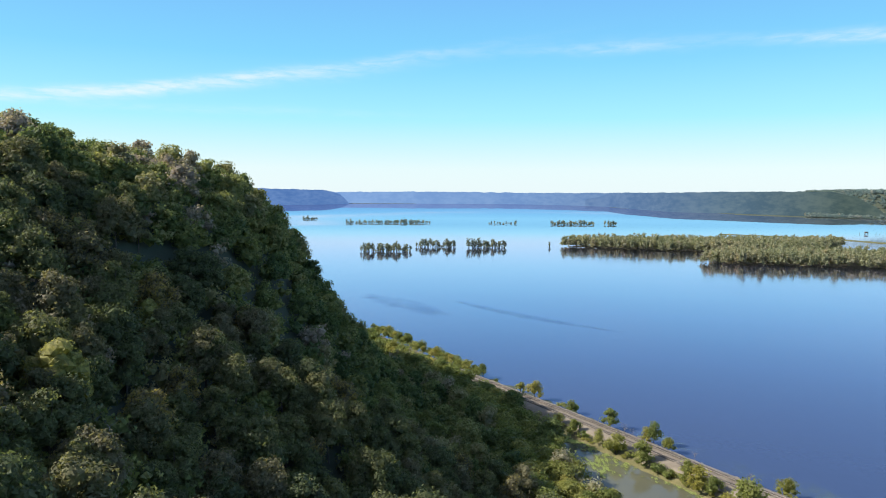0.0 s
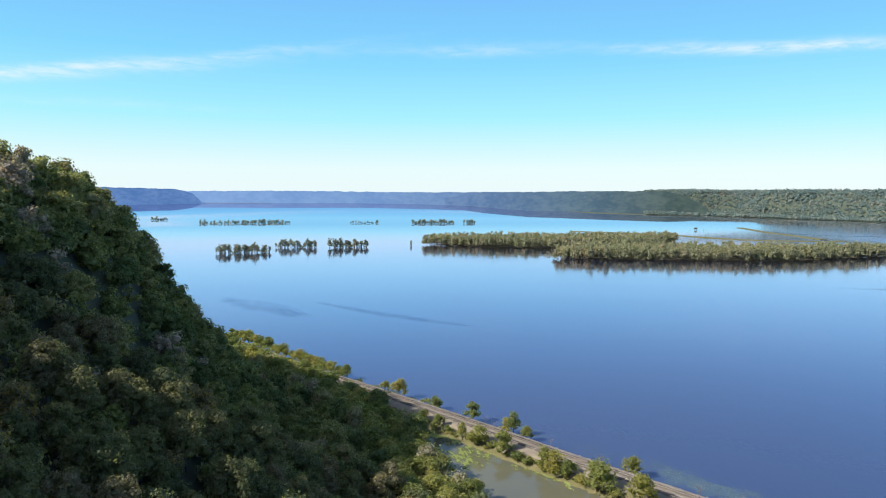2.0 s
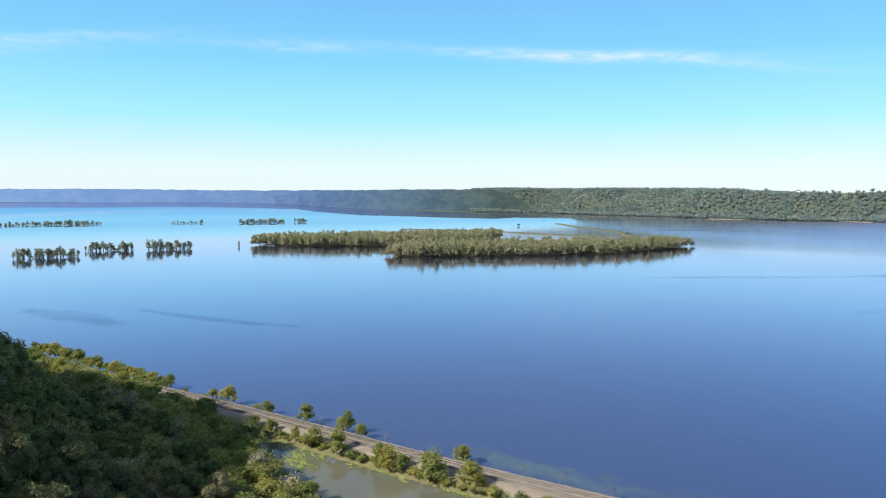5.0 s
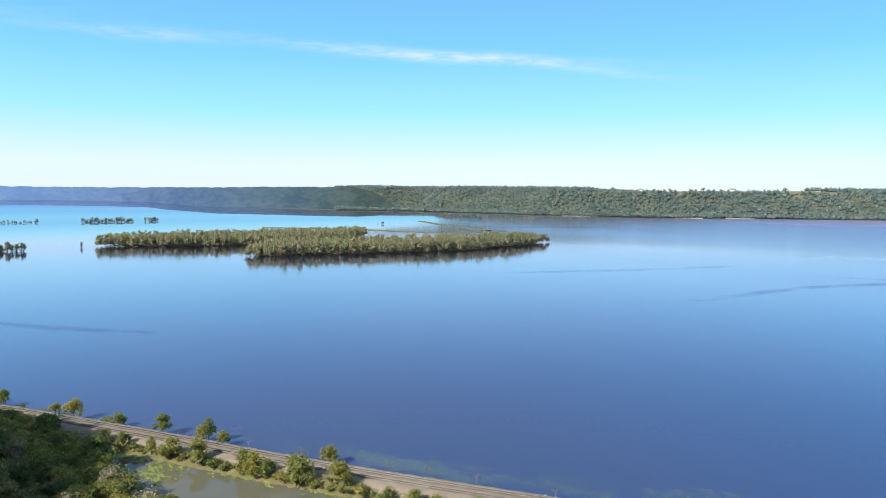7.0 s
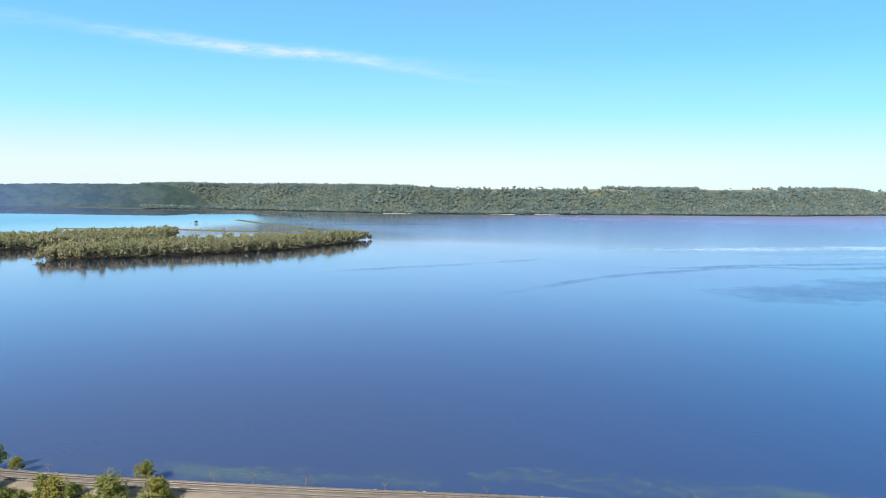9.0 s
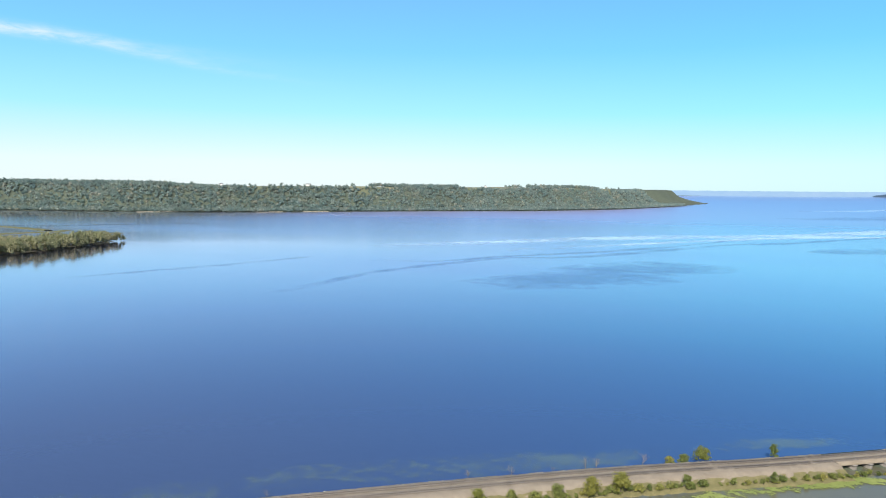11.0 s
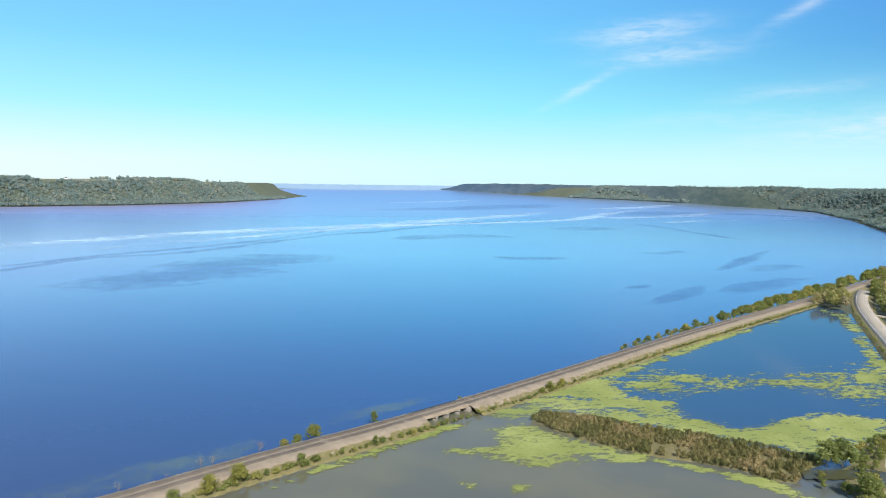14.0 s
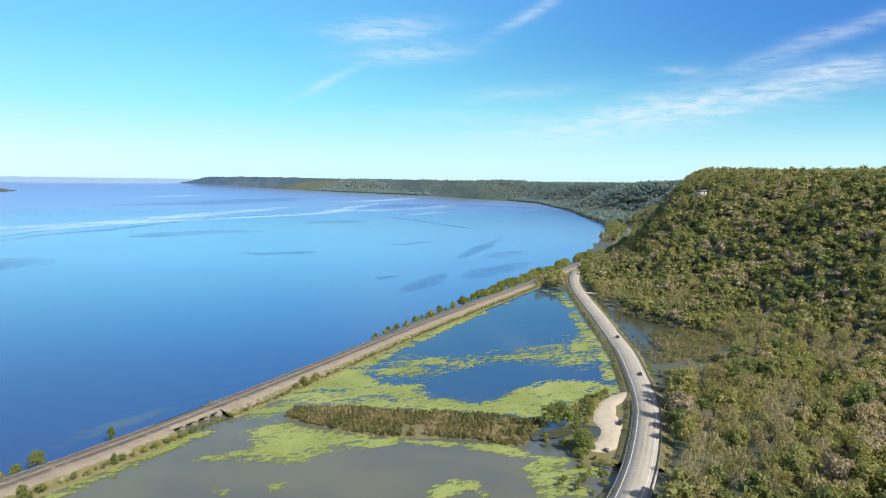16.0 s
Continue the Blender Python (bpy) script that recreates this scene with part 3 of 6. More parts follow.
railway = thing("railway", "double-track railway on a gravel causeway along the river", "railway", kind="structure")
bank_profile = [(9.0, -2.5), (7.6, 0.25), (5.4, RAIL_TOP - 0.45), (4.6, RAIL_TOP), (-4.6, RAIL_TOP), (-6.2, RAIL_TOP - 0.2), (-7.2, RAIL_TOP - 0.6), (-10.2, 1.05), (-12.6, -1.6)]
verge_profile = [(-8.0, 2.15), (-9.4, 1.55), (-11.2, 0.85), (-13.4, 0.2), (-14.5, -1.0)]
for a, b in ((0, B0), (B1, rail_run[-1])):
    seg = stretch(rail_line, rail_run, a, b)
    fine, _ = spline(seg, 1.5)
    v, f = sweep(fine, bank_profile)
    lump = rng.normal(0, 0.10, len(v))
    v[:, 2] += lump
    part("ballast_bank", mesh_of("ballast_bank", v, f, M_BALLAST), railway, "tan gravel railway bank")
    v, f = sweep(fine, verge_profile, 0.35)
    v[:, 2] += rng.normal(0, 0.12, len(v))
    part("bank_verge", mesh_of("bank_verge", v, f, M_VERGE), railway, "weedy green edge of the bank")
ties, rails = Heap(), [Heap() for _ in range(4)]
fine, frun = spline(rail_line, 0.6)
nrm = sides(fine)
for k in range(len(fine)):
    if frun[k] < 60 or frun[k] > 1150:
        continue
    turn = math.atan2(nrm[k, 1], nrm[k, 0])
    for off in (2.15, -2.15):
        c = fine[k] + nrm[k] * (off + rng.normal(0, 0.04))
        ties.box((c[0], c[1], RAIL_TOP + 0.1), (1.3, 0.13, 0.09), turn + rng.normal(0, 0.01))
tie_ob = new("ties", ties.mesh("ties", M_TIE))
tie_ob.parent = railway
tagged(tie_ob, "weathered dark wooden ties", kind="stuff")
for off in (2.15 + 0.72, 2.15 - 0.72, -2.15 + 0.72, -2.15 - 0.72):
    v, f = sweep(rail_line, [(off - 0.07, RAIL_TOP + 0.19), (off - 0.05, RAIL_TOP + 0.36), (off + 0.05, RAIL_TOP + 0.36), (off + 0.07, RAIL_TOP + 0.19)])
    part("rail", mesh_of("rail", v, f, M_RAIL), railway, "rusty steel rail")
M_PIER = surface("dark_concrete", [(0.3, (0.14, 0.13, 0.115)), (0.7, (0.26, 0.24, 0.215))], 0.8, 0.9, 0.2)
# low railway bridge over the pond's outlet
seg = stretch(rail_line, rail_run, B0 - 1, B1 + 1)
v, f = sweep(seg, [(-4.8, RAIL_TOP - 0.9), (-4.8, RAIL_TOP + 0.1), (4.4, RAIL_TOP + 0.1), (4.4, RAIL_TOP - 0.9), (-4.8, RAIL_TOP - 0.9)])
bridge = thing("railway_bridge", "low concrete railway trestle over the pond outlet", "bridge")
part("deck", mesh_of("deck", v, f, M_BALLAST), bridge, "gravel-stained concrete deck")
sn = sides(seg)
d_run = np.linspace(0, len(seg) - 1, 5)
for k, q in enumerate(d_run):
    c = np.array([np.interp(q, np.arange(len(seg)), seg[:, 0]), np.interp(q, np.arange(len(seg)), seg[:, 1])])
    nn = sn[int(q)]
    turn = math.atan2(nn[1], nn[0])
    h = Heap()
    end = k in (0, 4)
    h.box((c[0], c[1], 0.2), (5.2 if not end else 5.6, 0.65 if not end else 1.1, 2.0), turn)
    h.box((c[0], c[1], 1.95), (5.5, 0.9, 0.2), turn)
    part("abutment" if end else "pier", h.mesh("pier", M_PIER), bridge)

# ---------------------------------------------------------------- road
road_line, road_run = spline(ROAD, 3.0)
ROAD_TOP = 2.6
R_B0 = float(to_line(np.array([139.0]), np.array([-171.0]), [tuple(q) for q in road_line])[1][0])
R_B1 = R_B0 + 26.0
R_END = float(to_line(np.array([588.0]), np.array([-566.0]), [tuple(q) for q in road_line])[1][0])
road = thing("road", "pale concrete two-lane highway on a causeway", "road", kind="structure")


for a, b in ((0, R_B0), (R_B1, R_END)):
    seg = stretch(road_line, road_run, a, b)
    fine, _ = spline(seg, 2.0)
    v, f = sweep(fine, [(13.0, -2.0), (10.0, 0.6), (6.6, ROAD_TOP - 0.25), (-6.6, ROAD_TOP - 0.25), (-10.0, 0.8), (-13.0, -2.0)])
    v[:, 2] += rng.normal(0, 0.12, len(v)) * (v[:, 2] < ROAD_TOP - 0.4)
    part("verge", mesh_of("verge", v, f, M_VERGE), road, "rough grass bank")
offs = [(5.6, ROAD_TOP - 0.4), (5.6, ROAD_TOP), (0, ROAD_TOP + 0.08), (-5.6, ROAD_TOP), (-5.6, ROAD_TOP - 0.4)]
v, f = sweep(stretch(road_line, road_run, 0, R_END), offs)
slim = np.interp(v[:, 1], [60, 130], [1.0, 0.72])
centre = np.repeat(stretch(road_line, road_run, 0, R_END)[:, :2], 5, axis=0)
v[:, :2] = centre + (v[:, :2] - centre) * slim[:, None]
part("carriageway", mesh_of("carriageway", v, f, M_ROAD, {"across": np.tile([q[0] for q in offs], len(v) // 5), "along": np.repeat(road_run[road_run <= R_END], 5)}), road)
along_120 = float(to_line(np.array([60.0]), np.array([60.0]), [tuple(q) for q in road_line])[1][0])
for off, wd, mt, nm in ((3.8, 0.11, M_PAINT, "edge_line"), (-3.8, 0.11, M_PAINT, "edge_line"), (0.12, 0.07, M_YELLOW, "centre_line")):
    z = ROAD_TOP + 0.08 * (1 - abs(off) / 5.6) + 0.02
    v, f = sweep(stretch(road_line, road_run, along_120, R_END), [(off - wd, z), (off + wd, z)])
    part(nm, mesh_of(nm, v, f, mt), road)
# the highway reappears round the foot of the next bluffs
A2 = float(to_line(np.array([1010.0]), np.array([-1105.0]), [tuple(q) for q in road_line])[1][0])
seg = stretch(road_line, road_run, A2, road_run[-1])
v, f = sweep(seg, [(8, 0.5), (5, 2.6), (-5, 2.6), (-8, 1.5)])
part("distant_carriageway", mesh_of("distant_carriageway", drawn_in(v), f, M_ROAD), road)

# ---------------------------------------------------------------- hazy distance
def ridge(name, label, marks, mat, seed=0, rough=1.0):
    """A far wooded ridge: marks of heading, skyline height and foot height as seen (degrees over the level)."""
    a, top, base = np.array(marks, float).T
    h = np.arange(min(a[0], a[-1]), max(a[0], a[-1]), 0.03)
    o = np.argsort(a)
    tz, bz = np.interp(h, a[o], top[o]), np.interp(h, a[o], base[o])
    q = np.cumsum(np.random.default_rng(seed).normal(0, 0.006, len(h)))
    q -= np.convolve(q, np.ones(60) / 60, "same")
    tz = tz + rough * (q + np.random.default_rng(seed + 1).normal(0, 0.006, len(h)))
    rows, shore = [], EYE / np.tan(np.radians(np.maximum(-bz, 0.05)))
    for k, fr in ((0.0, -0.08), (0.0, 0.0), (0.05, 0.35), (0.1, 0.7), (0.2, 1.0), (1.6, 0.98)):
        rr = NEAR + REACH * (shore - NEAR) / (shore - NEAR + REACH) + 60 * k
        el = bz + (tz - bz) * fr
        rows.append(np.c_[-np.sin(np.radians(h)) * rr, np.cos(np.radians(h)) * rr, EYE + np.tan(np.radians(el)) * rr])
    v = np.stack(rows, 1)
    n_h, k = v.shape[:2]
    i = np.arange(n_h - 1)[:, None] * k + np.arange(k - 1)[None]
    f = np.stack([i, i + k, i + k + 1, i + 1], -1).reshape(-1, 4)
    return thing(name, label, "ridge", kind="structure", data=mesh_of(name, v.reshape(-1, 3), f, mat))


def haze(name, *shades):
    """Distant land with miles of lit air painted in: a plain backdrop whose colour holds the haze and glows faintly,
    thinning along the shore. shades: heading, low and high colour.
    """
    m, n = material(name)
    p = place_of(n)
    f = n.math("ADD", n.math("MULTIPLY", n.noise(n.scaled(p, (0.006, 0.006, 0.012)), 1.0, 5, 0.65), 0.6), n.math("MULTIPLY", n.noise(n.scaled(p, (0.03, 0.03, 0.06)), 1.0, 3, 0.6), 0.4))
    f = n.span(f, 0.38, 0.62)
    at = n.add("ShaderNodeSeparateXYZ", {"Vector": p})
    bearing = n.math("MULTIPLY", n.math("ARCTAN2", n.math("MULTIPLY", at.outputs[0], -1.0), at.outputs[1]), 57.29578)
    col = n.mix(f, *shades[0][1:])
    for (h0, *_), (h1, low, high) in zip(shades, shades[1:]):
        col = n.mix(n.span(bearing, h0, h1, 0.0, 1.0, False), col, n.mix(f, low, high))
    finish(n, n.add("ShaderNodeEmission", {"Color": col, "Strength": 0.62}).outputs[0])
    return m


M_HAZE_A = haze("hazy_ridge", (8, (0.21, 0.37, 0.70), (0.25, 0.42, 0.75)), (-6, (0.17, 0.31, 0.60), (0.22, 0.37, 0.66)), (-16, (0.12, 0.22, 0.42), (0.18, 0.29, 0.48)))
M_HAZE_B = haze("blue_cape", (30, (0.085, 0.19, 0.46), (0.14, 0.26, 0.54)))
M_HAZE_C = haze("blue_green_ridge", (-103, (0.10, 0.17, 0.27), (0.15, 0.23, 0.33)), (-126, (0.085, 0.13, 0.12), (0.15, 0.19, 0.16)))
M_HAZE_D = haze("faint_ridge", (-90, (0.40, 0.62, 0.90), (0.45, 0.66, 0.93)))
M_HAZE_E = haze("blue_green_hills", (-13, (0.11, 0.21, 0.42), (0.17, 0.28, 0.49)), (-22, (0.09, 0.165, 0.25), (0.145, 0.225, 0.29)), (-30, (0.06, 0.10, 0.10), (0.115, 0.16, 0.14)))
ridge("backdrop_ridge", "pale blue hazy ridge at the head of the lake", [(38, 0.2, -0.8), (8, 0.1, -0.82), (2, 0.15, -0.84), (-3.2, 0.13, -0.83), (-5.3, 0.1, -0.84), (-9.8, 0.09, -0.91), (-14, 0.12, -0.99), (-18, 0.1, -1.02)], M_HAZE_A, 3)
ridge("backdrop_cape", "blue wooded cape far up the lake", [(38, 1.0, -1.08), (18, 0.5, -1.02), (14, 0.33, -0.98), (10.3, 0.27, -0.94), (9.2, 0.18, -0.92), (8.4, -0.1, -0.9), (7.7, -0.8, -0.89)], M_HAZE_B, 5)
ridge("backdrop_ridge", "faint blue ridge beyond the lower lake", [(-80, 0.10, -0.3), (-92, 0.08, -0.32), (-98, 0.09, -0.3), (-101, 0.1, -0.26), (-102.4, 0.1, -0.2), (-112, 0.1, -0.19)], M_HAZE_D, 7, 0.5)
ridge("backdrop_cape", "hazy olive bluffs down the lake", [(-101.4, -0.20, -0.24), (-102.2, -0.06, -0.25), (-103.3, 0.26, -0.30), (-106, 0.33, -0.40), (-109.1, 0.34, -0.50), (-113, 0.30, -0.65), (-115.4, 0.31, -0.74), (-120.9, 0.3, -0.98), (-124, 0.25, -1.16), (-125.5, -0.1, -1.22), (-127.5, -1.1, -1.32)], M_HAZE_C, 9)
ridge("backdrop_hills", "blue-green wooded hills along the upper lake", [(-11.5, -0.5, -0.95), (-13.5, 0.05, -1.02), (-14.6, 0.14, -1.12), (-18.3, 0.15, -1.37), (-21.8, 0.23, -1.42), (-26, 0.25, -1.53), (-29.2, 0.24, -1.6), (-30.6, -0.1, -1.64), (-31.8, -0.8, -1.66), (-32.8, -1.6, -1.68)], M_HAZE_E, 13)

# ---------------------------------------------------------------- trees
GOLD = (1 + 5**0.5) / 2
ICO_V = np.array([(-1, GOLD, 0), (1, GOLD, 0), (-1, -GOLD, 0), (1, -GOLD, 0), (0, -1, GOLD), (0, 1, GOLD), (0, -1, -GOLD), (0, 1, -GOLD), (GOLD, 0, -1), (GOLD, 0, 1), (-GOLD, 0, -1), (-GOLD, 0, 1)])
ICO_V = ICO_V / np.linalg.norm(ICO_V, axis=1)[:, None]
ICO_F = [f for f in itertools.combinations(range(12), 3) if max(np.linalg.norm(ICO_V[a] - ICO_V[b]) for a, b in itertools.combinations(f, 2)) < 1.1]


def lump_form(faces):
    """Corners and faces of a small rough ball of about 8, 20 or 80 facets."""
    if faces == 8:
        v = np.array([(1, 0, 0), (0, 1, 0), (-1, 0, 0), (0, -1, 0), (0, 0, 1), (0, 0, -1)], float)
        return v, np.array([(0, 1, 4), (1, 2, 4), (2, 3, 4), (3, 0, 4), (1, 0, 5), (2, 1, 5), (3, 2, 5), (0, 3, 5)])
    v, f = [tuple(q) for q in ICO_V], [tuple(q) for q in ICO_F]
    if faces == 80:
        seen, out = {}, []

        def half(a, b):
            k = (min(a, b), max(a, b))
            if k not in seen:
                q = np.add(v[a], v[b])
                v.append(tuple(q / np.linalg.norm(q)))
                seen[k] = len(v) - 1
            return seen[k]
        for a, b, c in f:
            p, q, w = half(a, b), half(b, c), half(c, a)
            out += [(a, p, w), (b, q, p), (c, w, q), (p, q, w)]
        f = out
    return np.array(v), np.array(f)


def crown_leaves(r, H, R, clumps, leaves, size, low=0.3, drop=0.45, core=20, clump=(0.26, 0.44), slim=1.0, heart=0.62, rise=0.0, body=0.95, loose=0.35):
    """A crown of many rounded leaf masses about a shaded heart, each mass rough with loose sprays. Gives the corners of all facets."""
    up = r.normal(size=(clumps, 3))
    up /= np.linalg.norm(up, axis=1)[:, None]
    up[:, 2] = np.abs(up[:, 2]) * (1 + drop) - drop
    half = H * (1 - low) / 2
    mid_z = np.array([0, 0, H * low + half])
    form = np.array([R * 0.76, R * 0.76, half * 0.84])
    cen = up * r.uniform(0.66, 1.0, (clumps, 1)) * form + mid_z
    cr = R * r.uniform(*clump, clumps)
    out = []
    if core:
        v0, f0 = lump_form(core)
        for c, k in zip(cen, cr):
            turn = np.array(Euler(r.uniform(0, 6, 3)).to_matrix())
            v = (v0 @ turn.T) * r.uniform(0.72, 1.22, (len(v0), 1)) * k * body * np.array([1, 1, 0.9]) + c
            out.append(v[f0])
        v0, f0 = lump_form(20 if core > 8 else 8)
        out.append(((v0 * r.uniform(0.8, 1.15, (len(v0), 1))) * form * heart + mid_z)[f0])
    if leaves:
        d = r.normal(size=(clumps, leaves, 3))
        d /= np.linalg.norm(d, axis=2)[..., None]
        d[..., 2] = np.where(d[..., 2] < -0.3, -d[..., 2], d[..., 2])
        c = (cen[:, None] + d * (cr[:, None, None] * r.uniform(0.8, 1.25, (clumps, leaves, 1))) * np.array([1, 1, 0.85])).reshape(-1, 3)
        nrm = d.reshape(-1, 3) + r.normal(0, loose, c.shape)
        nrm /= np.linalg.norm(nrm, axis=1)[:, None]
        t = np.cross(nrm, r.normal(size=c.shape))
        t /= np.linalg.norm(t, axis=1)[:, None] + 1e-9
        t = t * (1 - rise) + np.array([0, 0, rise])
        b = np.cross(nrm, t)
        sz = size * r.uniform(0.5, 1.4, (len(c), 1))
        t, b = t * sz * slim, b * sz / slim
        out.append(np.stack([c + t, c - t * 0.6 + b * 0.7, c - t * 0.6 - b * 0.7 + nrm * sz * 0.25], 1))
    return np.concatenate(out)


def limb_tube(path, radii, sides_n=6):
    """A tapered tube along a short path."""
    path = np.array(path, float)
    v = []
    for p, r in zip(path, radii):
        a = np.linspace(0, 2 * math.pi, sides_n, endpoint=False)
        v.append(np.c_[p[0] + np.cos(a) * r, p[1] + np.sin(a) * r, np.full(sides_n, p[2])])
    f = []
    for k in range(len(path) - 1):
        for j in range(sides_n):
            f.append((k * sides_n + j, k * sides_n + (j + 1) % sides_n, (k + 1) * sides_n + (j + 1) % sides_n, (k + 1) * sides_n + j))
    return np.concatenate(v), np.array(f)


def wood_mesh(r, H, R, limbs, name="trunk", thick=0.24, twigs=0, mat=None):
    h = Heap()
    lean = r.normal(0, 0.04 * H, 2)
    h.add(*limb_tube([(0, 0, -1.0), (lean[0] * 0.4, lean[1] * 0.4, H * 0.4), (lean[0], lean[1], H * 0.86)], (thick * 1.25, thick * 0.75, thick * 0.15)))
    for k in range(limbs):
        a, z = r.uniform(0, 6.28), H * r.uniform(0.28, 0.65)
        ln = R * r.uniform(0.6, 0.95)
        p0 = np.array([lean[0] * z / H, lean[1] * z / H, z])
        p2 = p0 + np.array([math.cos(a) * ln, math.sin(a) * ln, H * r.uniform(0.12, 0.3)])
        h.add(*limb_tube([p0, (p0 + p2) / 2 + [0, 0, H * 0.03], p2], (thick * 0.5, thick * 0.3, thick * 0.08), 4))
        for _ in range(twigs):
            q0 = p0 + (p2 - p0) * r.uniform(0.3, 1.0)
            q1 = q0 + np.array([r.normal(0, 0.3 * R), r.normal(0, 0.3 * R), H * r.uniform(0.05, 0.2)])
            h.add(*limb_tube([q0, (q0 + q1) / 2 + r.normal(0, 0.1, 3), q1], (thick * 0.16, thick * 0.12, thick * 0.04), 3))
    return h.mesh(name, mat or M_BARK)


def leaf_mesh(r, H, R, clumps, leaves, size, mat, low=0.3, drop=0.45, core=20, **more):
    v = crown_leaves(r, H, R, clumps, leaves, size, low, drop, core, **more)
    return mesh_of("crown", v, np.arange(v.shape[0] * 3).reshape(-1, 3), mat)


def plant(kind, at, turn, size, name, label, category, group, stretch_z=1.0):
    """One tree: an empty at its foot with trunk and crown."""
    e = new(name)
    e.empty_display_size = 0.5
    e.matrix_world = Matrix.LocRotScale(at, Euler((0, 0, turn)), (size, size, size * stretch_z))
    tagged(e, label, category, group)
    for nm, me in kind:
        o = new(nm, me)
        o.parent = e
    return e


def forest(spots, tones, r, kinds, name, label, mat=None, mats_tone=True, squeeze=False, category="forest"):
    """Many crowns joined into one mesh. kinds: arrays of facet corners."""
    vs, ts = [], []
    pick = r.integers(0, len(kinds), len(spots))
    for (x, y, z, size), tone, k in zip(spots, tones, pick):
        a = r.uniform(0, 6.28)
        ca, sa = math.cos(a) * size, math.sin(a) * size
        q = kinds[k].reshape(-1, 3)
        vs.append(np.c_[q[:, 0] * ca - q[:, 1] * sa + x, q[:, 0] * sa + q[:, 1] * ca + y, q[:, 2] * size * r.uniform(0.85, 1.15) + z])
        ts.append(np.full(len(q), tone))
    v = np.concatenate(vs)
    if squeeze:
        v = drawn_in(v)
    me = mesh_of(name, v, np.arange(len(v)).reshape(-1, 3), mat or M_LEAF, {"tone": np.concatenate(ts)})
    return thing(name, label, category, kind="stuff", data=me)


def scatter(x0, x1, y0, y1, gap, r):
    """Evenly jittered spots over a rectangle."""
    xs, ys = np.arange(x0, x1, gap), np.arange(y0, y1, gap)
    x, y = np.meshgrid(xs, ys, indexing="ij")
    x = x + np.where(np.arange(x.shape[1]) % 2, 0.5 * gap, 0)[None]
    return (x + r.uniform(-0.42, 0.42, x.shape) * gap).ravel(), (y + r.uniform(-0.42, 0.42, y.shape) * gap).ravel()


def sd_of(x, y):
    return ((x - R0[0]) * U[0] + (y - R0[1]) * U[1], (x - R0[0]) * LAND_SIDE[0] + (y - R0[1]) * LAND_SIDE[1])


def tree_tones(x, y, r, mid=0.45, wide=0.2):
    t = mid + 0.16 * lumps(x, y, 35, 2.5) + r.normal(0, wide, len(x))
    t = np.where(r.uniform(size=len(x)) < 0.035, r.uniform(0.9, 1.0, len(x)), t)
    return np.clip(t, 0.02, 1.0)


r = np.random.default_rng(11)
FAR_KINDS = [crown_leaves(r, 11, 6.4, 4, 5, 1.7, 0.0, 0.5, 8, (0.42, 0.62), heart=0.8, body=0.75, loose=0.7).reshape(-1, 3) for _ in range(10)]
MID_KINDS = [crown_leaves(r, r.uniform(11, 14), r.uniform(4.6, 6.4), 24, 40, 0.40, 0.05, 0.6, 20, body=0.6, loose=0.5).reshape(-1, 3) for _ in range(8)]
SLOPE_KINDS = [crown_leaves(r, r.uniform(9, 11), r.uniform(4.4, 5.6), 8, 18, 0.5, 0.05, 0.4, 8, (0.36, 0.54), body=0.75, loose=0.5).reshape(-1, 3) for _ in range(10)]
BRUSH_KINDS = [crown_leaves(r, 7, 3.8, 5, 22, 0.42, 0.0, 0.4, 8, (0.36, 0.55), body=0.6, loose=0.5).reshape(-1, 3) for _ in range(6)]
ISLE_KINDS = [crown_leaves(r, r.uniform(11, 14), r.uniform(3.4, 4.4), 9, 10, 0.8, 0.0, 0.95, 8, (0.34, 0.52), 1.2, rise=0.3, body=0.7, loose=0.7).reshape(-1, 3) for _ in range(8)]
# thin grey crowns: half-bare trees of slim upright sprays, with no dense heart
BARE_KINDS = [crown_leaves(r, r.uniform(11, 14), r.uniform(3.8, 5.2), 22, 30, 0.5, 0.05, 0.7, 0, (0.24, 0.42), 1.8, rise=0.55).reshape(-1, 3) for _ in range(6)]
NEAR_TREES = []
for k in range(7):
    H, R = r.uniform(13, 17), r.uniform(4.6, 6.2)
    NEAR_TREES.append([("trunk", wood_mesh(r, H, R, 7)), ("crown", leaf_mesh(r, H, R, 34, 88, 0.30, M_LEAF_OWN, 0.1, 0.6, 20, clump=(0.24, 0.42), body=0.6, heart=0.5))])

# the near bluff
x, y = scatter(-420, 140, -60, 760, 8.6, r)
s, d = sd_of(x, y)
z = height(x, y)
road_gap, _ = to_line(x, y, ROAD[:9])
rail_gap, _ = to_line(x, y, RAIL[:8])
ahead = (y > 20) & (np.abs(np.arctan2(-x, y)) < radians(48)) & (np.hypot(x, y) > 38)
ok = ahead & (s < 300) & (road_gap > 8) & (rail_gap > 16) & ~inside(x, y, POND) & ~inside(x, y, RIVER) & (d > 15) & (d < 330) & (np.hypot(x + 42, y - 266) > 9)
x, y, z = x[ok], y[ok], z[ok]
order = np.argsort(np.hypot(x, y))
x, y, z = x[order], y[order], z[order]


def in_sight(x, y, z, slack=5.0):
    """Whether a tree top shows over the ground between it and the middle of the flight."""
    ok = np.ones(len(x), bool)
    for q in np.r_[np.linspace(0.15, 0.93, 22), 0.96, 0.98]:
        ok &= height(x * q, y * q) < EYE + (z - EYE) * q + slack
    return ok


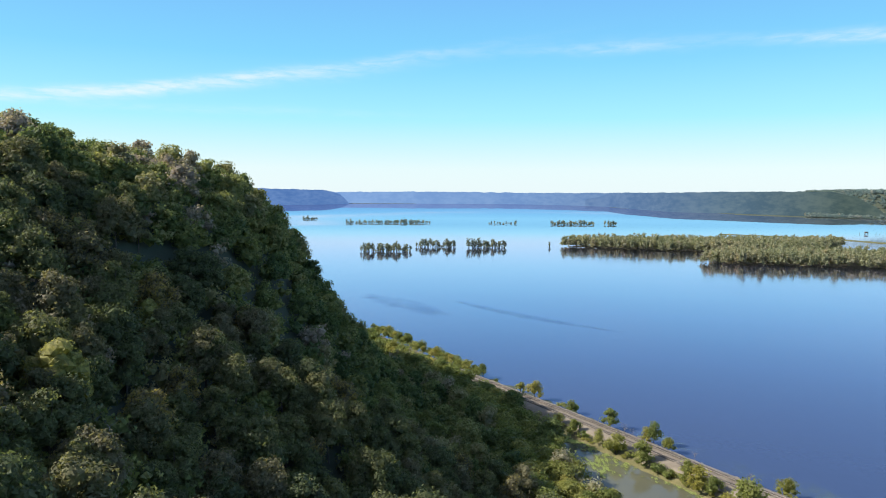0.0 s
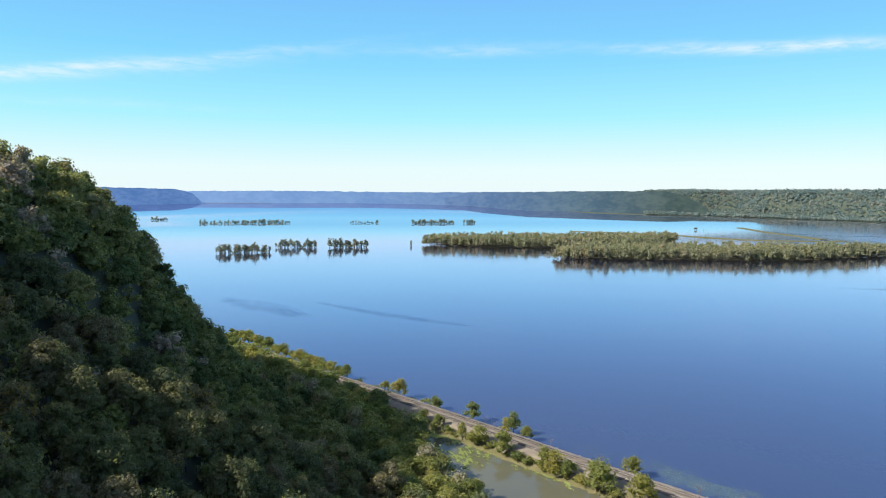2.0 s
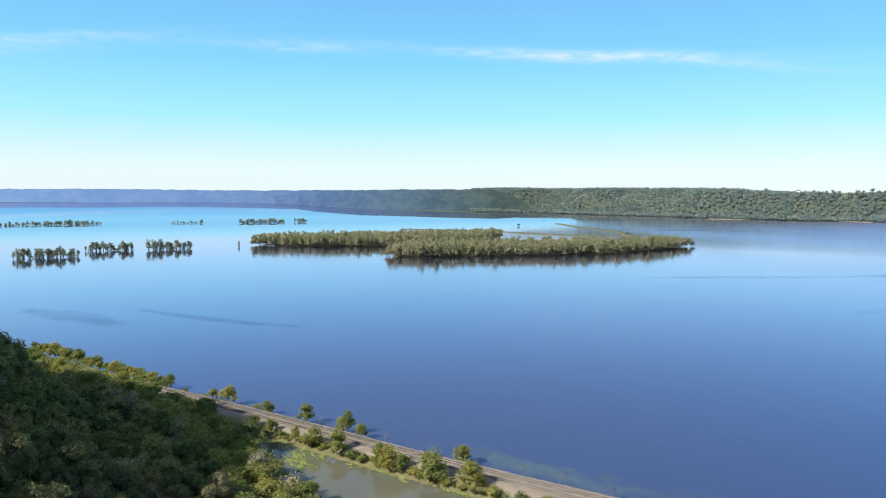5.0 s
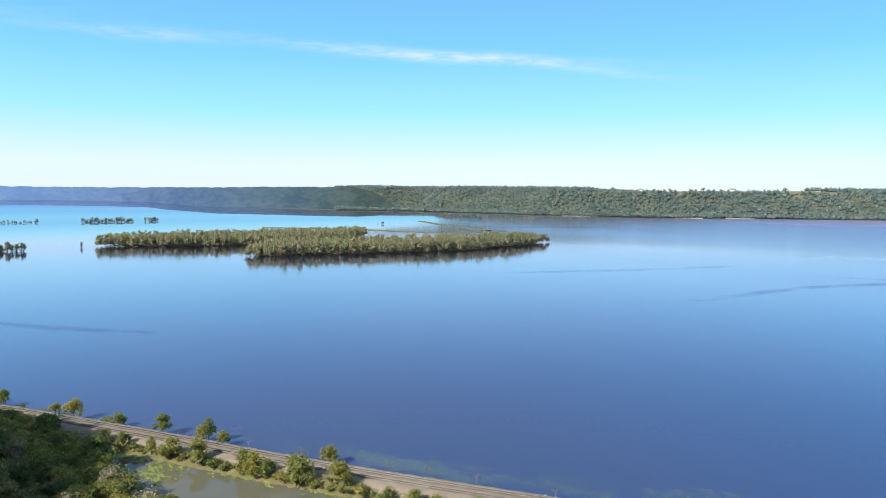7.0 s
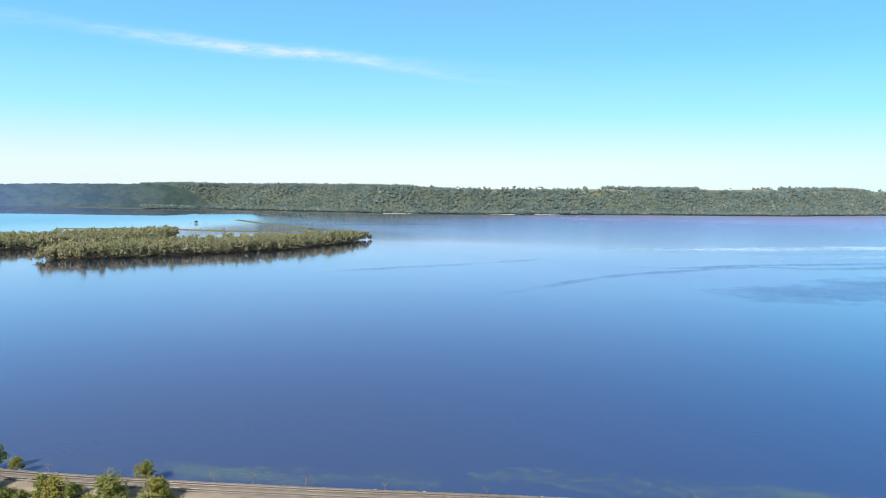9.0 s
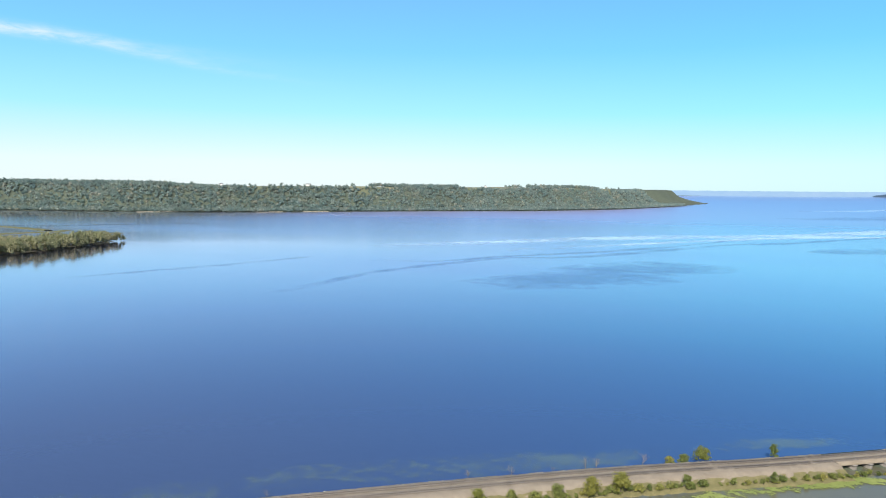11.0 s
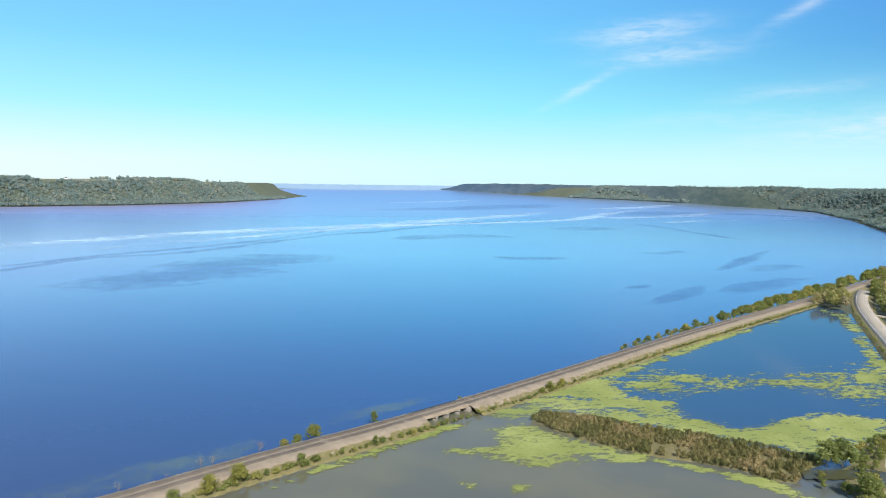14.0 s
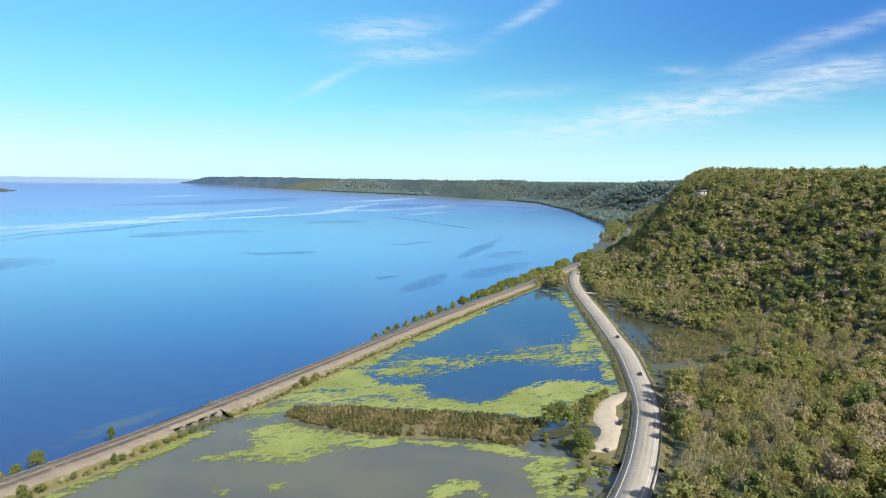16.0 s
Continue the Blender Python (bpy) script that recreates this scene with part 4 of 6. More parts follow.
far = np.hypot(x, y)
seen = in_sight(x, y, z + 13) & (np.arctan2(z + 16 - EYE, far) > radians(-28)) & (np.arctan2(-x, y) < radians(37))
own = np.where(seen)[0][:200]
for k in own:
    plant(NEAR_TREES[r.integers(7)], (x[k], y[k], z[k] - 0.5), r.uniform(0, 6.28), r.uniform(0.72, 1.15), "tree",
          "leafy hillside tree in early autumn green", "tree", "trees of the near hillside")
rest = np.ones(len(x), bool)
rest[own] = False
for pick, kinds, nm in ((rest & seen & (far < 330), MID_KINDS, "hillside_forest"), (rest & seen & (far >= 330), SLOPE_KINDS, "hillside_forest"), (rest & ~seen, FAR_KINDS, "hilltop_forest")):
    forest(np.c_[x, y, z - 1, r.uniform(0.75, 1.2, len(x))][pick], tree_tones(x[pick], y[pick], r, 0.42, 0.24), r, kinds, nm, "dense green woods on the steep near bluff")

# saplings and brush that close the steep slope between the trees
x, y = scatter(-330, 110, 20, 640, 5.4, r)
s, d = sd_of(x, y)
z = height(x, y)
road_gap, _ = to_line(x, y, ROAD[:9])
ok = (s < 300) & (road_gap > 7) & (d > 18) & (d < 260) & ~inside(x, y, POND) & ~inside(x, y, RIVER) & (np.arctan2(-x, y) < radians(37)) & (np.arctan2(-x, y) > radians(-25))
ok &= in_sight(x, y, z + 8) & (np.arctan2(z + 8 - EYE, np.hypot(x, y)) > radians(-27))
x, y, z = x[ok], y[ok], z[ok]
forest(np.c_[x, y, z - 0.6, r.uniform(0.9, 1.4, len(x))], tree_tones(x, y, r, 0.42, 0.2), r, BRUSH_KINDS, "undergrowth", "shaded green saplings and brush on the steep slope", category="undergrowth")

# valley woods and the far hill on the home shore
x, y = scatter(20, 1100, -1500, -120, 7.2, r)
s, d = sd_of(x, y)
z = height(x, y)
road_gap, _ = to_line(x, y, ROAD)
ok = (s > 380) & (s < 1500) & (d > 22) & (road_gap > 13) & ~inside(x, y, POND) & ~inside(x, y, RIVER) & (np.arctan2(-x, y) < radians(-100)) & (np.arctan2(-x, y) > radians(-162))
THICKET = [(300, -300), (300, -450), (250, -480), (190, -420), (140, -310), (100, -230), (95, -175), (135, -190), (190, -262), (240, -300)]   # half-bare willows and low brush
MARSH = [(470, -470), (405, -424), (300, -346), (240, -296), (222, -290), (215, -320), (238, -372), (275, -410), (312, -412), (368, -420)]
ok &= ~inside(x, y, MARSH) & ~inside(x, y, SLOUGH) & (to_line(x, y, [(522, -696), (505, -672)])[0] > 10)
x, y, z = x[ok], y[ok], z[ok]
far = np.hypot(x, y)
shown = in_sight(x, y, z + 12)
grey = (lumps(x, y, 40, 7.7) + r.normal(0, 0.45, len(x)) > np.where(inside(x, y, THICKET), -0.75, np.where(far < 420, 0.1, 0.7))) & (far < 700)
tones = tree_tones(x, y, r, 0.45, 0.19)
for pick, kinds, nm, lb in ((far < 430, MID_KINDS, "valley_forest", "mixed olive woods on the valley floor"), ((far >= 430) & (far < 800) & shown, SLOPE_KINDS, "hill_forest", "olive-green autumn woods covering the hill"),
                            ((far >= 800) & shown, ISLE_KINDS, "hill_forest", "olive-green autumn woods along the hill's brow"),
                            ((far >= 430) & ~shown, FAR_KINDS, "back_forest", "olive-green woods behind the hill's brow")):
    pick = pick & ~grey
    forest(np.c_[x, y, z - 1, r.uniform(0.8, 1.3, len(x))][pick], tones[pick], r, kinds, nm, lb, mat=M_WOODS)
pick = grey
forest(np.c_[x, y, z - 1, r.uniform(0.65, 1.1, len(x))][pick], np.clip(r.normal(0.72, 0.12, pick.sum()), 0, 0.95), r, BARE_KINDS, "bare_woods", "grey half-bare trees among the valley woods", mat=M_WOODS)

# the bluffs across the river and down the valley
x, y = scatter(400, 5200, -200, 5400, 14.6, r)
ok = (np.hypot(x, y) < 5300) & ~inside(x, y, RIVER)
x, y = x[ok], y[ok]
shore, _ = to_line(x, y, EAST)
ok = (shore > 4) & (shore < np.where(y > 2700, 1700, 400)) & (x > 1000)
x, y = x[ok], y[ok]
z = height(x, y)
ok = ~((z > 100) & ((y < 2600) | (x > 2300)) & (lumps(x, y, 260, 9.0) > -0.25) & (r.uniform(size=len(x)) < 0.975))
ok &= in_sight(x, y, z + 14) & (np.arctan2(-x, y) < radians(-27.5))
x, y, z = x[ok], y[ok], z[ok]
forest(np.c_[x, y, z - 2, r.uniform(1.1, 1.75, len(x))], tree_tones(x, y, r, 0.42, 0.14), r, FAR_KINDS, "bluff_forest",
       "dark green woods on the bluffs across the river", mat=M_LEAF_HAZE, squeeze=True)
x, y = scatter(850, 4300, -3600, -900, 13.0, r)
ok = ~inside(x, y, RIVER)
x, y = x[ok], y[ok]
shore, _ = to_line(x, y, WEST)
road_gap, _ = to_line(x, y, ROAD)
ok = (shore < 380) & (shore > 4) & (road_gap > 10)
x, y = x[ok], y[ok]
z = height(x, y)
ok = in_sight(x, y, z + 16)
x, y, z = x[ok], y[ok], z[ok]
close = np.hypot(x, y) < 1800
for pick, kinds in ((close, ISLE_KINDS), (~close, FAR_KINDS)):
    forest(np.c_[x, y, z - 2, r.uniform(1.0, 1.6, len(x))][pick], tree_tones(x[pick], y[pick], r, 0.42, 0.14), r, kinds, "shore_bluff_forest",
           "olive woods on the bluffs down the valley", mat=M_WOODS if kinds is ISLE_KINDS else M_LEAF_HAZE, squeeze=True)

x, y = scatter(4100, 7600, -4100, -2700, 24.0, r)
shore, _ = to_line(x, y, WEST)
ok = ~inside(x, y, RIVER) & (shore > 4) & (shore < 420)
x, y = x[ok], y[ok]
z = height(x, y)
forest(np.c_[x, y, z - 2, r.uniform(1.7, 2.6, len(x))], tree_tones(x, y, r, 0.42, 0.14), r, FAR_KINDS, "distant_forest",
       "hazy green woods on the bluffs far down the lake", mat=M_LEAF_HAZE, squeeze=True)

# ---------------------------------------------------------------- river islands
def island(ring, name="island"):
    v, f, sd = fan_sheet(ring, 0.0, 6.0, 6.0)
    v[:, 2] = np.clip(-0.5 + sd * 0.08, -0.6, 0.35)
    return thing(name, "low muddy river island under trees", "island", kind="structure", data=mesh_of("island", v, f, M_SAND, smooth=True))


def blob(cx, cy, lx, ly, turn=0.0, n=14):
    a = np.linspace(0, 2 * math.pi, n, endpoint=False)
    k = 1 + 0.15 * np.sin(3 * a + cx)
    px, py = np.cos(a) * lx * k, np.sin(a) * ly * k
    return [(cx + q * math.cos(turn) - w * math.sin(turn), cy + q * math.sin(turn) + w * math.cos(turn)) for q, w in zip(px, py)]


ISLE_TREES = []
for k in range(5):
    H, R = r.uniform(15, 20), r.uniform(4.4, 5.8)
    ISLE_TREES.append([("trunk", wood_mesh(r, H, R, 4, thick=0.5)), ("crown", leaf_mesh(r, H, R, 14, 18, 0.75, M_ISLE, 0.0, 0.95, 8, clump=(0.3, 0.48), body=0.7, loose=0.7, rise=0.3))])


def isle_row(x0, y0, x1, y1, count, deep, small=0.75):
    count = int(count * 1.9)
    for q in np.linspace(0, 1, count):
        plant(ISLE_TREES[r.integers(5)], (x0 + (x1 - x0) * q + r.normal(0, 2), y0 + (y1 - y0) * q + r.uniform(-deep, deep), -0.2), r.uniform(0, 6), r.uniform(0.6, 1.15) * small * 1.3,
              "island_tree", "dark green tree standing on a flooded river islet", "tree", "trees of the small islets")
    for q in r.uniform(0, 1, max(1, int(count * 1.3))):
        plant(ISLE_TREES[r.integers(5)], (x0 + (x1 - x0) * q + r.normal(0, 2), y0 + (y1 - y0) * q - r.uniform(0, deep + 2), -0.6), r.uniform(0, 6), r.uniform(0.4, 0.62) * small,
              "island_bush", "low green brush at the edge of a flooded islet", "bush", "brush of the small islets", 0.8)


for ring in (blob(-98, 1182, 44, 9), blob(-12, 1286, 36, 8), blob(82, 1276, 36, 8), blob(-172, 2255, 140, 14), blob(200, 2250, 48, 6), blob(411, 2210, 72, 12), blob(530, 2205, 18, 7),
             blob(-488, 2555, 26, 8), blob(198, 1307, 5, 4)):
    island(ring)
isle_row(-138, 1180, -58, 1184, 15, 6)
isle_row(-46, 1285, 22, 1288, 11, 5)
isle_row(48, 1275, 116, 1280, 12, 5)
isle_row(198, 1307, 200, 1307, 1, 0, 0.65)
isle_row(-312, 2250, -45, 2265, 26, 9)
isle_row(150, 2250, 240, 2255, 7, 3, 0.6)
isle_row(342, 2212, 480, 2205, 16, 8)
isle_row(516, 2205, 545, 2205, 4, 3)
isle_row(-512, 2555, -464, 2557, 6, 4)
BIG = [(222, 1312), (300, 1268), (395, 1225), (520, 1190), (640, 1205), (740, 1290), (760, 1350), (600, 1370), (400, 1370), (270, 1360)]
FRONT = [(378, 1010), (430, 985), (520, 962), (620, 935), (720, 918), (830, 940), (930, 965), (985, 985), (960, 1010), (850, 1010), (720, 1040), (560, 1090), (430, 1070)]
for ring in (BIG, FRONT):
    island(ring)
    a = np.array(ring)
    x, y = scatter(a[:, 0].min() - 5, a[:, 0].max() + 5, a[:, 1].min() - 5, a[:, 1].max() + 5, 8.0, r)
    edge, _ = to_line(x, y, ring + ring[:1])
    ok = inside(x, y, ring) | (edge < 4)
    x, y = x[ok], y[ok]
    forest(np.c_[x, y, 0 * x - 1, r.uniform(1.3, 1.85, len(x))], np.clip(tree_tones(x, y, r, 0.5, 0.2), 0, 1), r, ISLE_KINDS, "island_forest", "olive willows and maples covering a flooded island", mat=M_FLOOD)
# thin marsh spits
for line in ([(700, 1745), (860, 1594), (945, 1385), (1090, 1300), (1150, 1310)], [(1292, 1880), (1208, 1640), (1180, 1500), (1134, 1345)]):
    q, _ = spline(line, 8.0)
    v, f = sweep(q, [(13, -0.3), (8, 1.3), (-8, 1.3), (-13, -0.3)], 2.0)
    thing("marsh_spit", "low green spit of marsh grass in the river", "marsh", kind="structure", data=mesh_of("marsh_spit", v, f, M_REED))

# marsh meadow behind the road
REED_TALL = [crown_leaves(r, 2.6, 1.6, 6, 12, 0.5, 0.0, core=0, slim=1.5, rise=0.5).reshape(-1, 3) for _ in range(4)]
x, y = scatter(205, 470, -470, -285, 3.2, r)
road_gap, _ = to_line(x, y, ROAD)
ok = inside(x, y, MARSH) & ~inside(x, y, SLOUGH) & (road_gap > 12) & (lumps(x, y, 16, 2.2) > -0.6)
x, y = x[ok], y[ok]
forest(np.c_[x, y, height(x, y) - 0.2, r.uniform(0.7, 1.3, len(x))], np.clip(0.55 + 0.3 * lumps(x, y, 25, 1.0) + r.normal(0, 0.12, len(x)), 0, 1), r, REED_TALL, "marsh_meadow", "tan and olive marsh brush beside the slough", mat=M_MARSH, category="marsh")

# ---------------------------------------------------------------- slicks, ruffles and weed on the river
def film(line, wide, cover, mat, name, label, z=0.05, step=10.0):
    q, run = spline(line, step)
    fr = run / run[-1]
    w = wide * (0.35 + 0.65 * np.sin(np.pi * np.clip(fr, 0.02, 0.98))) if not isinstance(wide, tuple) else np.interp(fr, np.linspace(0, 1, len(wide)), wide)
    nn = sides(q)
    cols = np.linspace(-1, 1, 9)
    v = np.concatenate([q[:, None] + nn[:, None] * (cols[None, :, None] * w[:, None, None]), np.full((len(q), 9, 1), z)], -1)
    ends = ease(np.minimum(fr, 1 - fr) / 0.15)
    c = cover * ends[:, None] * ease((1 - np.abs(cols)) / 0.7)[None] + 0.0
    i = np.arange(len(q) - 1)[:, None] * 9 + np.arange(8)[None]
    f = np.stack([i, i + 9, i + 10, i + 1], -1).reshape(-1, 4)
    return thing(name, label, "river surface", kind="stuff", data=mesh_of(name, drawn_in(v.reshape(-1, 3)), f[:, ::-1], mat, {"cover": c.ravel()}))


SL, RU, SW = "pale calm slick winding over the river", "darker wind-ruffled streak on the river", "pale sunken weed bed along the bank"
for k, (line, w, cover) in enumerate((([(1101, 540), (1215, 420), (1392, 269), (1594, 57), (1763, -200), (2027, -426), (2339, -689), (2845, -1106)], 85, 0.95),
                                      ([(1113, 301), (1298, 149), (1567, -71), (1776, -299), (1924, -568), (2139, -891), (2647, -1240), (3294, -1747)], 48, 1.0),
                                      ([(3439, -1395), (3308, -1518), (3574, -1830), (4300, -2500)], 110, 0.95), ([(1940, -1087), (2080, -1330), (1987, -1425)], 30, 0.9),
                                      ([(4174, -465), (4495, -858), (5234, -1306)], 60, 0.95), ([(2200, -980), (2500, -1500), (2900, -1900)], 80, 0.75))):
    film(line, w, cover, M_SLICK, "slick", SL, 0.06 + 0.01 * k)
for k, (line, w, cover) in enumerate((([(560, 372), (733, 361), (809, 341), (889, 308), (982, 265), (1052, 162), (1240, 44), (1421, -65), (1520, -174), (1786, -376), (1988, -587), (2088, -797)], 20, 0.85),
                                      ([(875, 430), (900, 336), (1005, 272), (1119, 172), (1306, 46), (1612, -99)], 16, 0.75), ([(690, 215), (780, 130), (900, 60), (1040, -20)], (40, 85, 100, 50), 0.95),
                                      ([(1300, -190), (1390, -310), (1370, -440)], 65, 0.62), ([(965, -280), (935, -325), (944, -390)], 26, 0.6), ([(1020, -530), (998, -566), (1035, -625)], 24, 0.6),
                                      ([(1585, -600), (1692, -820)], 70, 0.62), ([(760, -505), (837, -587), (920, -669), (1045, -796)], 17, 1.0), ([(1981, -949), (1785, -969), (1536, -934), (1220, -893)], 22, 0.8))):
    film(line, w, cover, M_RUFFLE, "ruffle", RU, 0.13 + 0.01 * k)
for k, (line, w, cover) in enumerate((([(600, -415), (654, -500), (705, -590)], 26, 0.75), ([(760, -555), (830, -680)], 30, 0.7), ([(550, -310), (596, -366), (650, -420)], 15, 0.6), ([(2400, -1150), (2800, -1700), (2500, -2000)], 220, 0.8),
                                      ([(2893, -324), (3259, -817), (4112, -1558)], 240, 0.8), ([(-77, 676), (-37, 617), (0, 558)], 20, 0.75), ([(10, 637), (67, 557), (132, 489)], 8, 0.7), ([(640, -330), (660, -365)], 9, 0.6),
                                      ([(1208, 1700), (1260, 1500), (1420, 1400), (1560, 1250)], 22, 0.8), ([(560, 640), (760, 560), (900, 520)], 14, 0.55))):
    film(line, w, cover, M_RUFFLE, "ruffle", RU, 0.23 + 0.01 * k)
film([(52, 330), (80, 288), (108, 246), (150, 180), (187, 132), (217, 86), (251, 32), (288, -26), (330, -100)], (4, 6, 9, 10, 13, 12, 9, 6, 4), 0.5, M_SUNKEN, "sunken_weed", SW, 0.06, 4.0)

# ---------------------------------------------------------------- trees and brush along the railway and the pond
r = np.random.default_rng(23)
SHORE_TREES, BUSHES, BARE = [], [], []
for k in range(5):
    H, R = r.uniform(7.0, 9.0), r.uniform(3.5, 4.5)
    SHORE_TREES.append([("trunk", wood_mesh(r, H, R, 5, thick=0.16)), ("crown", leaf_mesh(r, H, R, 22, 54, 0.28, M_WILLOW, 0.0, 0.85, 8, clump=(0.26, 0.42), body=0.6, loose=0.5))])
for k in range(4):
    H, R = r.uniform(2.4, 3.4), r.uniform(1.5, 2.1)
    BUSHES.append([("stems", wood_mesh(r, H, R, 4, "stems", 0.07)), ("leaves", leaf_mesh(r, H, R, 8, 26, 0.22, M_WILLOW, 0.0, 0.6, 8, clump=(0.34, 0.55), body=0.6, loose=0.5))])
for k in range(3):
    BARE.append([("trunk", wood_mesh(r, 6.5, 2.4, 9, thick=0.12, twigs=9, mat=M_TWIG))])
SLENDER = [[("trunk", wood_mesh(r, 8.0, 2.2, 5, thick=0.13)), ("crown", leaf_mesh(r, 8.0, 2.2, 18, 60, 0.22, M_WILLOW, 0.06, 0.85, 8, clump=(0.32, 0.55), body=0.6, loose=0.5))] for _ in range(3)]
GOLDEN = [[("trunk", wood_mesh(r, 8.0, 4.4, 5, thick=0.15)), ("crown", leaf_mesh(r, 8.0, 4.4, 22, 54, 0.28, M_GOLD, 0.0, 0.8, 8, clump=(0.26, 0.42), body=0.6, loose=0.5))] for _ in range(3)]
rail_pts = [tuple(q) for q in rail_line]


def beside(s_m, off):
    """A spot beside the railway: metres along it from the north end of the pond, and to the river side."""
    k = np.interp(s_m, rail_run - RUN0, np.arange(len(rail_line)))
    i = int(k)
    return rail_line[i] * (1 - k + i) + rail_line[min(i + 1, len(rail_line) - 1)] * (k - i) + rail_n[i] * off


rail_n = sides(rail_line)
RUN0 = float(to_line(np.array([31.0]), np.array([334.0]), rail_pts)[1][0])


def line_tree(kinds, s_m, off, size, name, label, group, category="tree", z=0.6):
    q = beside(s_m, off)
    return plant(kinds[r.integers(len(kinds))], (q[0], q[1], z), r.uniform(0, 6.28), size, name, label, category, group)


def by_rail(x, y):
    dist, along = to_line(np.array([float(x)]), np.array([float(y)]), rail_pts)
    return float(along[0]) - RUN0


# river side: single trees and bare saplings at the water's edge, with their heights
RIVER_BANK = [(-5, 406, 0, 7.5), (5, 396, 0, 6.8), (11, 382, 0, 5.0), (28, 352, 1, 3.2), (39, 337, 0, 5.4), (45, 327, 0, 8.6), (56, 312, 1, 4.0), (61, 307, 0, 6.6), (74, 287, 0, 8.4),
              (78, 280, 3, 5.5), (81, 276, 3, 4.6), (86, 270, 0, 7.0), (88, 268, 4, 10.5), (91, 261, 5, 5.6), (96, 250, 3, 4.4), (109, 231, 3, 4.6), (114, 219, 5, 7.2), (129, 199, 3, 5.4), (136, 188, 3, 5.2), (146, 173, 3, 5.6)]
LOWER_BANK = [(160, 150, 3, 4.5), (178, 122, 3, 4.0), (213, 65, 3, 4.7), (222, 52, 3, 4.6), (231, 40, 3, 3.1), (238, 30, 3, 5.7), (240, 26, 3, 5.7), (249, 11, 3, 6.6), (255, 2, 5, 3.9), (259, -2, 0, 4.4),
              (263, -8, 5, 6.6), (277, -33, 4, 6.4), (300, -78, 1, 2.4), (388, -203, 3, 6.0), (396, -214, 1, 3.0), (420, -252, 1, 2.6)]
for x0, y0, kind, tall in RIVER_BANK + LOWER_BANK:
    kinds, nm, lb = ((SHORE_TREES, "shore_tree", "small leafy green tree on the railway's river bank"), (BUSHES, "shore_bush", "rounded yellow-green bush by the river bank"), (),
                     (BARE, "bare_sapling", "leafless grey sapling at the water's edge"), (SLENDER, "shore_tree", "slender green tree on the railway's river bank"),
                     (GOLDEN, "shore_tree", "yellow-green round tree on the railway's river bank"))[kind]
    line_tree(kinds, by_rail(x0, y0), 7.6 + r.uniform(-0.4, 0.6), tall / (3.0 if kind == 1 else 6.5 if kind == 3 else 8.0), nm, lb, "trees along the railway's river bank", "bush" if kind == 1 else "tree", 0.5)
# river-side woods north and south of the pond
for s_m in np.arange(-170, -30, 4.5):
    line_tree(SHORE_TREES, s_m, 8.5 + r.uniform(-0.5, 2), r.uniform(0.7, 1.1), "shore_tree", "leafy green tree between railway and river", "trees of the northern bank")
for s_m in np.arange(640, 1240, 3.4):
    line_tree(SHORE_TREES if r.uniform() < 0.55 else BUSHES, s_m + r.normal(0, 1.2), 8.6 + r.uniform(-0.5, 3), np.interp(s_m, [640, 900], [0.45, 1.15]) * r.uniform(0.6, 1.3), "shore_tree", "leafy olive tree between railway and river", "trees of the southern bank")
for s_m in np.arange(-215, -14, 4.0):
    line_tree(SHORE_TREES, s_m, -13.5 + r.uniform(-3, 1.0), r.uniform(1.1, 1.6), "foot_tree", "leafy green tree between bluff and railway", "trees of the northern bank")
# pond side: single trees of many sizes with low brush between them
POND_BANK = [(50, 286, 0, 6.6), (55, 277, 0, 6.4), (59, 272, 1, 4.2), (62, 264, 4, 8.0), (67, 256, 0, 9.6), (76, 247, 0, 9.2), (81, 241, 1, 4.4), (85, 237, 1, 3.6), (88, 230, 4, 9.8), (90, 226, 5, 8.8), (94, 222, 0, 6.5), (97, 217, 1, 4.5),
             (100, 210, 0, 11.0), (104, 205, 1, 3.6), (107, 197, 5, 10.2), (112, 190, 1, 5.0), (117, 182, 1, 4.4), (122, 174, 0, 5.6), (126, 168, 1, 4.8), (134, 157, 0, 6.0)]
LOWER_POND = [(142, 144, 1, 4.4), (152, 130, 0, 5.4), (166, 110, 1, 3.8), (178, 94, 0, 5.0), (188, 80, 0, 4.4), (203, 61, 5, 6.2), (207, 50, 0, 4.1), (211, 43, 1, 3.4), (215, 36, 0, 5.2), (219, 25, 5, 6.6), (224, 16, 5, 7.4), (227, 10, 1, 3.2),
              (240, -2, 0, 5.2), (242, -7, 1, 3.4), (256, -30, 4, 4.8), (310, -118, 5, 3.6), (314, -124, 5, 4.8), (320, -131, 5, 4.4)]
for x0, y0, kind, tall in POND_BANK + LOWER_POND:
    kinds, nm = ((SHORE_TREES, "pond_tree"), (BUSHES, "pond_bush"), (), (), (SLENDER, "pond_tree"), (GOLDEN, "pond_tree"))[kind]
    line_tree(kinds, by_rail(x0, y0), -11.4 + r.uniform(-0.9, 0.7), tall / (3.0 if kind == 1 else 8.0), nm, "low green bush at the pond's edge" if kind == 1 else "bushy yellow-green tree at the pond's edge",
              "hedge between railway and pond", "bush" if kind == 1 else "tree", 0.4)
for s_m in np.r_[np.arange(-14, 40, 3.4), np.arange(40, 330, 3.3), np.arange(330, 460, 2.6)]:
    if abs(s_m - by_rail(284, -66)) > 17:
        line_tree(BUSHES, s_m + r.normal(0, 1.0), -11.4 + r.uniform(-1.0, 0.8), r.uniform(0.45, 1.1), "pond_bush", "low green bush at the pond's edge", "hedge between railway and pond", "bush", 0.4)
